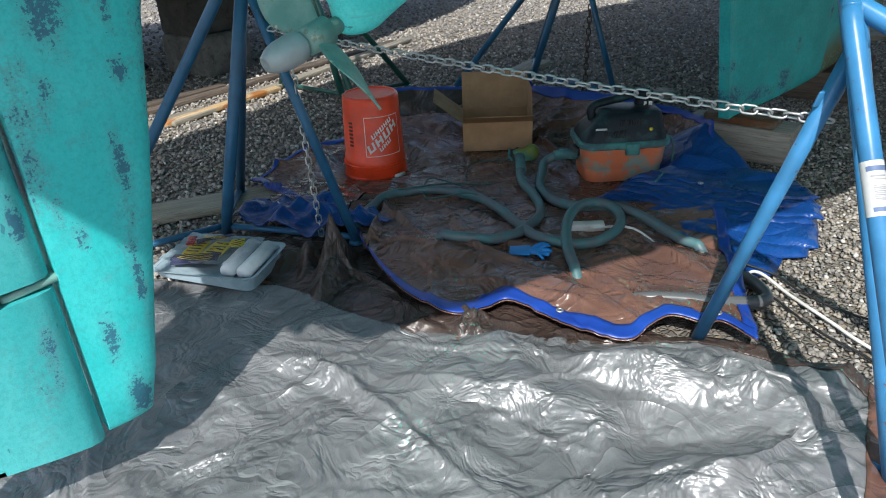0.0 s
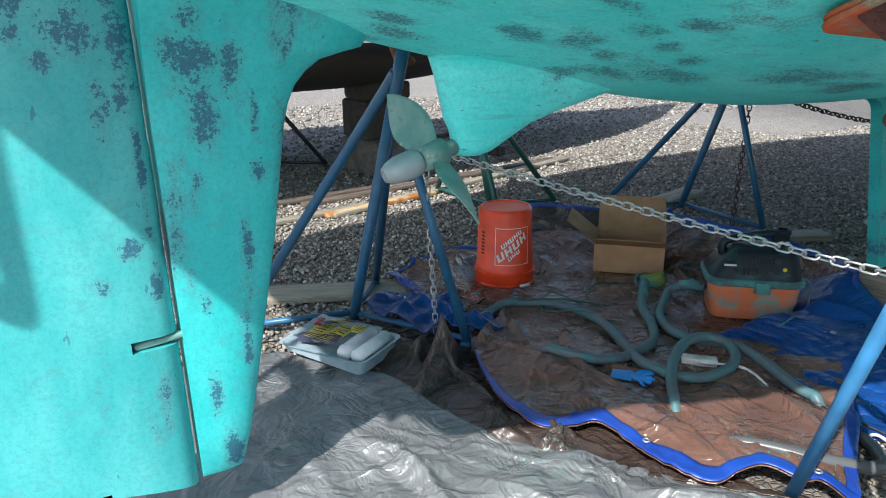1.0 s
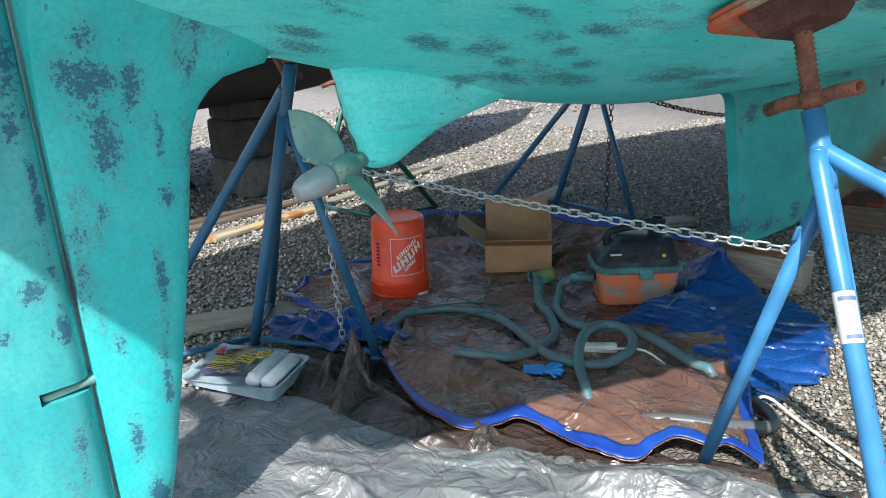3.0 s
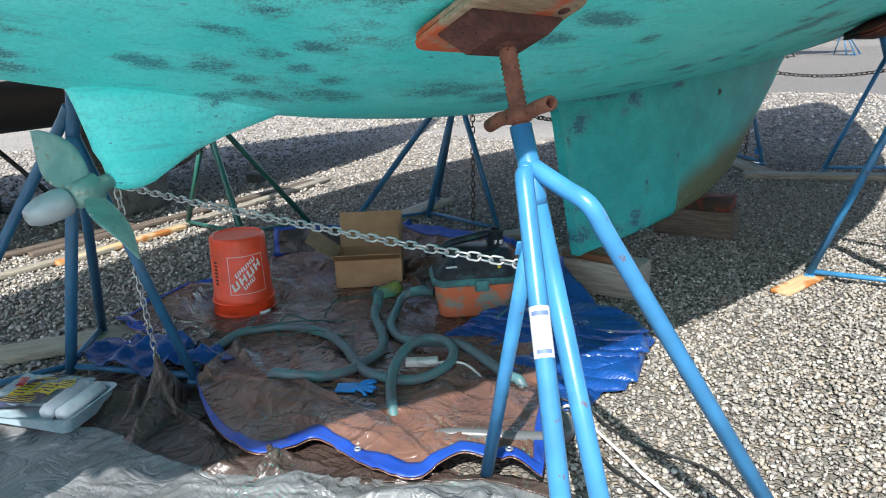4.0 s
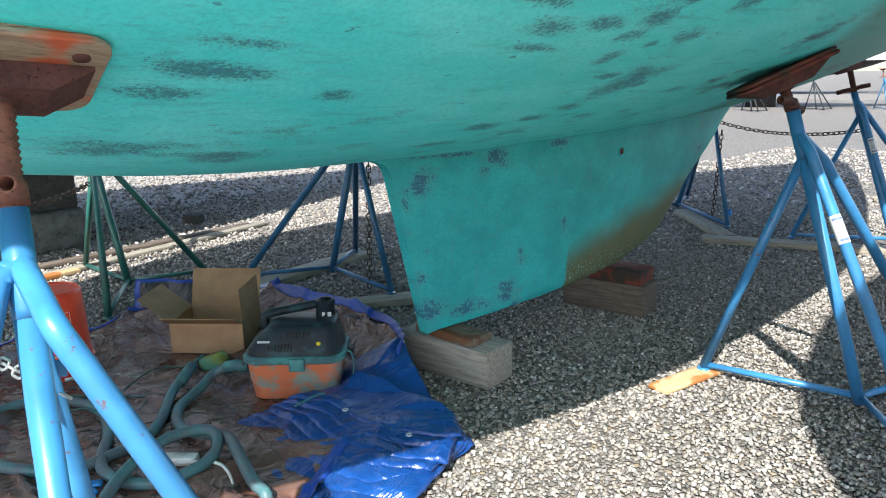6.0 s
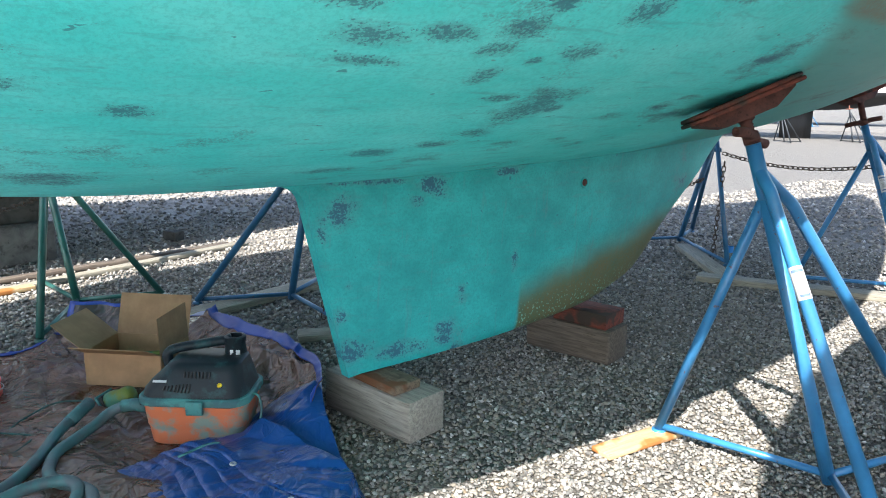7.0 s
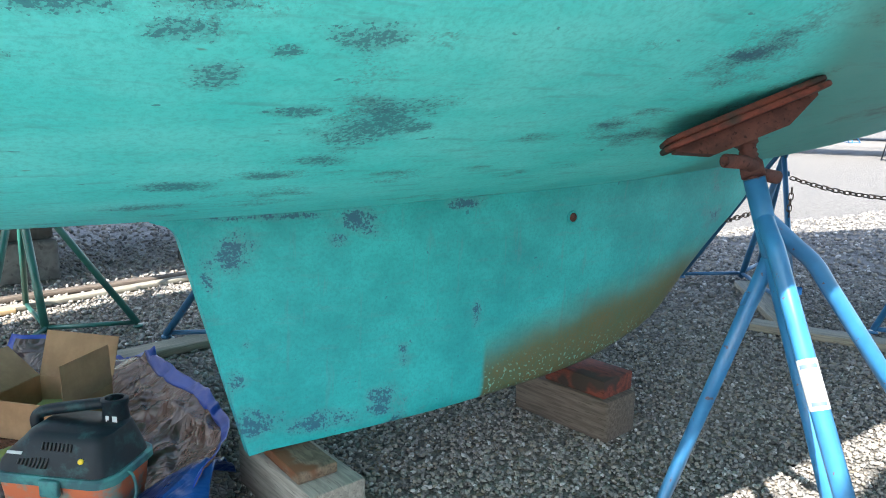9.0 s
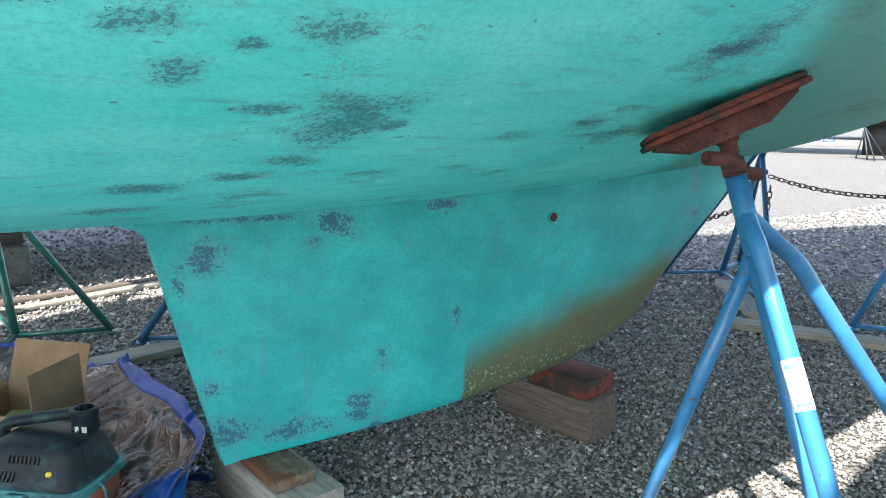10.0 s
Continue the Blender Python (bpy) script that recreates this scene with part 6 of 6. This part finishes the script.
bm = bmesh.new()
for k in range(5):
    a = radians(-50 + 24 * k)
    tube(bm, smooth_path([(0, 0, 0.004), (0.05 * math.cos(a), 0.05 * math.sin(a), 0.016), (0.105 * math.cos(a), 0.105 * math.sin(a), 0.006 + 0.008 * (k % 2))], 4), 0.011, 8)
add_box(bm, (0.10, 0.085, 0.016), Matrix.Translation((-0.045, 0, 0.008)), 0.006)
for v in bm.verts:
    v.co.z = v.co.z * 0.75 + 0.012 * noise.noise(v.co * 25)
glove = tagged(part("glove", bm, M_GLOVE), "bright blue rubber glove lying on the brown tarpaulin", "glove")
glove.matrix_world = Matrix.Translation((0.0, -1.415, brown_h(0, -1.415, 0.5, 0.3) + 0.012)) @ Matrix.Rotation(radians(38), 4, "Z") @ Matrix.Scale(0.75, 4)


# ---- paint tray ----
def build_tray():
    c = [Vector(p) for p in ((-0.855, -2.417, 0), (-0.507, -2.201, 0), (-0.721, -1.982, 0), (-1.023, -2.233, 0))]
    o = (c[0] + c[1] + c[2] + c[3]) / 4
    d = (c[1] - c[0]).normalized()
    n = Vector((-d.y, d.x, 0))
    m = Matrix(((*d, 0), (*n, 0), (0, 0, 1, 0), (0, 0, 0, 1))).transposed()
    m.translation = o + Vector((0, 0, 0.03))
    ob = thing("paint_tray", "pale grey-blue plastic paint tray with a packeted roller set", "paint tray", m)
    bm = bmesh.new()
    outer = [rounded_ring(0.185, 0.125, 0.03, 0.0), rounded_ring(0.192, 0.132, 0.032, 0.055), rounded_ring(0.204, 0.144, 0.036, 0.057), rounded_ring(0.204, 0.144, 0.036, 0.052)]
    inner = [rounded_ring(0.188, 0.128, 0.03, 0.053), rounded_ring(0.180, 0.120, 0.028, 0.016)]
    loft(bm, [outer[0], outer[1], outer[2]][:3] + inner)
    for v in bm.verts:
        if v.co.z < 0.05:
            v.co.z += 0.030 * max(0, -v.co.x + 0.02) / 0.19
    bmesh.ops.recalc_face_normals(bm, faces=bm.faces)
    sharp(part("tray", bm, M_TRAY, ob), 40)
    for i in range(2):
        bm = bmesh.new()
        tube(bm, [(0.085 + i * 0.062, -0.10, 0.056), (0.085 + i * 0.062, 0.10, 0.056)], 0.027, 16)
        part("roller_sleeve", bm, M_ROLLER, ob, "white roller sleeve")
    for i, (x, y, w, h, mat) in enumerate(((-0.02, 0.03, 0.075, 0.11, M_YELLOW), (-0.10, 0.02, 0.07, 0.10, M_YELLOW), (-0.06, -0.055, 0.17, 0.06, M_INK), (-0.145, 0.06, 0.03, 0.07, M_RED_INK), (0.04, 0.07, 0.05, 0.06, M_YELLOW), (-0.06, 0.09, 0.14, 0.03, M_INK))):
        bm = bmesh.new()
        add_box(bm, (w, h, 0.004), Matrix.Translation((x, y, 0.060 + 0.004 * i)) @ Matrix.Rotation(0.12 * i, 4, "Z"), 0.001, 1)
        card = part("packet_card", bm, mat, ob, "printed packet card")
        for k in range(4):
            bm = bmesh.new()
            add_box(bm, (w * 0.7, h * 0.06, 0.001), Matrix.Translation((x, y - h * 0.3 + k * h * 0.2, 0.0632 + 0.004 * i)), 0, 1)
            part("print_bar", bm, M_INK if mat is not M_INK else M_YELLOW, card)
    bm = bmesh.new()
    g = [[bm.verts.new((-0.17 + 0.30 * i / 16, -0.11 + 0.22 * j / 12, 0.088 + 0.012 * noise.noise(Vector((i * 0.6, j * 0.7, 3))))) for i in range(17)] for j in range(13)]
    for j in range(12):
        for i in range(16):
            bm.faces.new((g[j][i], g[j][i + 1], g[j + 1][i + 1], g[j + 1][i]))
    film = part("packet_film", bm, M_CLEAR, ob, "clear crinkled film")
    film.visible_shadow = False


build_tray()

# ---- water bottle and far bits ----
ob = thing("water_bottle", "clear plastic water bottle with blue label standing on the gravel", "bottle", Matrix.Translation((-0.62, 3.95, 0.0)))
bm = bmesh.new()
n = 20
prof = [(0.028, 0.0), (0.032, 0.006), (0.032, 0.06), (0.030, 0.065), (0.032, 0.07), (0.032, 0.14), (0.026, 0.165), (0.013, 0.185), (0.013, 0.198)]
loft(bm, [[(r * math.cos(2 * math.pi * k / n), r * math.sin(2 * math.pi * k / n), z) for k in range(n)] for r, z in prof])
bmesh.ops.recalc_face_normals(bm, faces=bm.faces)
part("body", bm, M_CLEAR, ob)
bm = bmesh.new()
tube(bm, [(0, 0, 0.198), (0, 0, 0.213)], 0.0145, 16)
part("cap", bm, M_LABEL, ob)
bm = bmesh.new()
tube(bm, [(0, 0, 0.085), (0, 0, 0.13)], 0.0326, 20, cap=False)
part("wrapper", bm, M_GLOVE, ob, "blue paper band")


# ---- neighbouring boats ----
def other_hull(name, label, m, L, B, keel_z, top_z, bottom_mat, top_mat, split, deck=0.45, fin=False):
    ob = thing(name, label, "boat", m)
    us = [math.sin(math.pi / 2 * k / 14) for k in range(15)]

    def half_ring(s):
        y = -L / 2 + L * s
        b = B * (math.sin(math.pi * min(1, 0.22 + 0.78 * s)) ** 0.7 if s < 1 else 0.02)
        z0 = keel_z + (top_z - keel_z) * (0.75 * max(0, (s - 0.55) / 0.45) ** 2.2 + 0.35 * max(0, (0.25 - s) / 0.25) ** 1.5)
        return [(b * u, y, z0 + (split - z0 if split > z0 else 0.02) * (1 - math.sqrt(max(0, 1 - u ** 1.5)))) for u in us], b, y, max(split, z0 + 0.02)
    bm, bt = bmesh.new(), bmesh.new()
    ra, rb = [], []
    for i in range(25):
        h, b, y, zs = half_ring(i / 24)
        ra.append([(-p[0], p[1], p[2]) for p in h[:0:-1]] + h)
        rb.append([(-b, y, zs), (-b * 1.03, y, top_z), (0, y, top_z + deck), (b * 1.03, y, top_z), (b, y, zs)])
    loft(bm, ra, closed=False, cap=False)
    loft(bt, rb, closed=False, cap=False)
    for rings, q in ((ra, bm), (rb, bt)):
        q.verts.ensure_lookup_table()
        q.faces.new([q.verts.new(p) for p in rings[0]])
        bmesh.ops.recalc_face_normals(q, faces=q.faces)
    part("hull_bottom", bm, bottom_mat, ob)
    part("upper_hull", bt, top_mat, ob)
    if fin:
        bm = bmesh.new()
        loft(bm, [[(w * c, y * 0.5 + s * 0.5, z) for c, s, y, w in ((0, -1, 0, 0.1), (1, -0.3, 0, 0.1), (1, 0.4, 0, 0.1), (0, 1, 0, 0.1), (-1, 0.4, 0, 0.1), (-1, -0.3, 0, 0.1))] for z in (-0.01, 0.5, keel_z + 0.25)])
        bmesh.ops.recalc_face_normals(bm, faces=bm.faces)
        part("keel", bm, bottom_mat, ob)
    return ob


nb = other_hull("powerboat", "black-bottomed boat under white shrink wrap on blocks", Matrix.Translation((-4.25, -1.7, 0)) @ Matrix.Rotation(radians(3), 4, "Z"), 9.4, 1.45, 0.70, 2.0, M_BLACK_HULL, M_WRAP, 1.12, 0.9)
# the second hull is unseen: shaped to cast the gravel shadow, white for bounce
other_hull("sailboat", "unseen boat on the sunny side, added to cast a shadow, white for bounce light", Matrix.Translation((4.28, 1.35, 0)), 6.4, 1.66, 1.1, 3.1, M_WHITE_GEL, M_WHITE_GEL, 1.9, 0.35, True)
for i, (w, h, z, dx) in enumerate(((0.64, 0.30, 0, 0), (0.54, 0.33, 0.297, -0.04), (0.50, 0.15, 0.624, -0.02))):
    timber("keel_stack_block", "dark concrete block in a stack under the neighbouring boat", "concrete block", (-4.05 + dx, -0.50), (w * 0.8, 0.46, h), 12 - 7 * i, M_CONCRETE if i else M_CONCRETE_PALE, z - 0.004, bevel=0.03, group="stacked blocks")
build_stand("boat_stand", "black steel boat stand under the neighbouring boat", (-4.75, -1.25), (-5.3, -1.3), [(-4.5, -1.7), (-4.45, -0.85)], (-5.05, -1.28, 0.75), M_BLACK_STAND,
            (Vector((-5.1, -1.29, 0.93)), Vector((-0.2, 0, 1)), 0.3, 0.24, M_PLY, 0))
build_stand("boat_stand", "blue steel boat stand under the wrapped boat", (-5.35, -3.85), (-5.9, -3.7), [(-5.2, -4.3), (-5.1, -3.5)], (-5.6, -3.8, 0.7), M_BLUE,
            (Vector((-5.7, -3.78, 0.90)), Vector((-0.2, 0, 1)), 0.3, 0.24, M_PLY, 0))
timber("board", "weathered board on the gravel beside the wrapped boat", "wooden board", (-4.6, -4.0), (2.2, 0.16, 0.05), 75, M_TIMBER, -0.004, group="boards on the gravel")
timber("brick", "small grey stone block on the gravel", "stone block", (-4.1, 0.75), (0.16, 0.10, 0.08), 20, M_CONCRETE, -0.004)

other_hull("sailboat", "distant white boat with dark bottom on stands", Matrix.Translation((-9.5, 24.0, 0)) @ Matrix.Rotation(radians(-62), 4, "Z"), 10, 1.6, 0.95, 2.5, M_BLACK_HULL, M_WHITE_GEL, 1.55, fin=True)
other_hull("sailboat", "distant dark-bottomed boat beyond the lane", Matrix.Translation((-16, 38.0, 0)) @ Matrix.Rotation(radians(-70), 4, "Z"), 12, 1.8, 1.0, 2.8, M_BLACK_HULL, M_WHITE_GEL, 1.7, fin=True)
for (x, y, mat) in ((-16.6, 33.6, M_BLUE), (-14.2, 35.5, M_BLUE), (-8.4, 21.0, M_BLACK_STAND), (-7.2, 23.0, M_BLACK_STAND), (-5.6, 24.5, M_BLUE_DARK)):
    build_stand("boat_stand", "distant steel boat stand on the far gravel", (x, y), (x - 0.5, y + 0.35), [(x + 0.35, y - 0.3), (x + 0.3, y + 0.45)], (x - 0.25, y + 0.1, 1.0), mat,
                (Vector((x - 0.3, y + 0.12, 1.25)), Vector((-0.1, 0, 1)), 0.3, 0.24, M_PLY, 0), group="distant boat stands")
bm = bmesh.new()
add_box(bm, (0.9, 0.9, 0.7), Matrix.Translation((0, 0, 0.35)), 0.05)
add_box(bm, (0.3, 0.3, 2.2), Matrix.Translation((0, 0, 1.7)), 0.02)
ob = tagged(part("post", bm, M_CONCRETE), "grey post on a concrete footing beyond the lane", "post")
ob.matrix_world = Matrix.Translation((-17.5, 41.0, -0.005))


# ---- loose stones ----
def stones():
    rng = np.random.default_rng(4)
    ico = bmesh.new()
    bmesh.ops.create_icosphere(ico, subdivisions=1, radius=1.0)
    base = np.array([v.co[:] for v in ico.verts])
    tri = np.array([[v.index for v in f.verts] for f in ico.faces])
    ico.free()

    def scatter(n, x0, x1, y0, y1, s0, s1):
        p = np.column_stack([rng.uniform(x0, x1, n), rng.uniform(y0, y1, n)])
        return p, rng.uniform(s0, s1, n)
    sets = [scatter(56000, -0.6, 2.4, -1.4, 3.0, 0.0048, 0.0125), scatter(26000, -3.3, -0.6, -3.4, 3.4, 0.008, 0.017), scatter(13000, -0.9, 1.8, 3.0, 5.4, 0.008, 0.015), scatter(9000, -3.0, 3.2, 5.4, 11.0, 0.013, 0.028), scatter(5000, -3.3, -0.9, 3.4, 5.6, 0.012, 0.022), scatter(7000, -9.0, -5.2, -4.0, 6.0, 0.016, 0.03), scatter(9000, -5.2, -3.3, -4.5, 4.0, 0.012, 0.021), scatter(3500, -3.3, -0.8, -5.5, -3.4, 0.011, 0.02)]
    p = np.vstack([a for a, _ in sets])
    s = np.concatenate([b for _, b in sets])

    def inside(px, py, poly):
        c = np.zeros(len(px), bool)
        for (xa, ya), (xb, yb) in zip(poly, poly[1:] + poly[:1]):
            hit = ((ya > py) != (yb > py)) & (px < (xb - xa) * (py - ya) / (yb - ya + 1e-12) + xa)
            c ^= hit
        return c
    covers = [SILVER_NEAR + SILVER_FAR[::-1], BR_NEAR + BR_FAR[::-1], LAYERS[0][0] + LAYERS[0][1][::-1], [(-1.0, -2.3), (0.56, -1.66), (0.6, -1.5), (-0.98, -1.8)]]
    keep = np.ones(len(p), bool)
    for poly in covers:
        keep &= ~inside(p[:, 0], p[:, 1], poly)
    p, s = p[keep], s[keep]
    n = len(p)
    q = rng.normal(size=(n, 4))
    q /= np.linalg.norm(q, axis=1, keepdims=True)
    w, x, y, z = q.T
    R = np.stack([1 - 2 * (y * y + z * z), 2 * (x * y - z * w), 2 * (x * z + y * w), 2 * (x * y + z * w), 1 - 2 * (x * x + z * z), 2 * (y * z - x * w), 2 * (x * z - y * w), 2 * (y * z + x * w), 1 - 2 * (x * x + y * y)], 1).reshape(n, 3, 3)
    sc = s[:, None] * rng.uniform([0.75, 0.6, 0.45], [1.25, 1.0, 0.8], (n, 3))
    jit = base[None] * (1 + rng.normal(0, 0.16, (n, 12, 1)))
    v = np.einsum("nij,nkj->nki", R, jit * sc[:, None, :])
    v[:, :, 2] *= 0.8
    v += np.column_stack([p, s * rng.uniform(-0.15, 0.45, n) - 0.006])[:, None, :]
    f = (tri[None] + (np.arange(n) * 12)[:, None, None]).reshape(-1)
    me = bpy.data.meshes.new("loose_gravel")
    me.vertices.add(n * 12)
    me.vertices.foreach_set("co", v.reshape(-1))
    me.loops.add(len(f))
    me.loops.foreach_set("vertex_index", f.astype(np.int32))
    me.polygons.add(len(f) // 3)
    me.polygons.foreach_set("loop_start", np.arange(0, len(f), 3, dtype=np.int32))
    me.update()
    me.validate()
    me.materials.append(M_STONE)
    tagged(new("loose_gravel", me), "loose crushed stones in grey, beige and white", "gravel", kind="stuff")


stones()
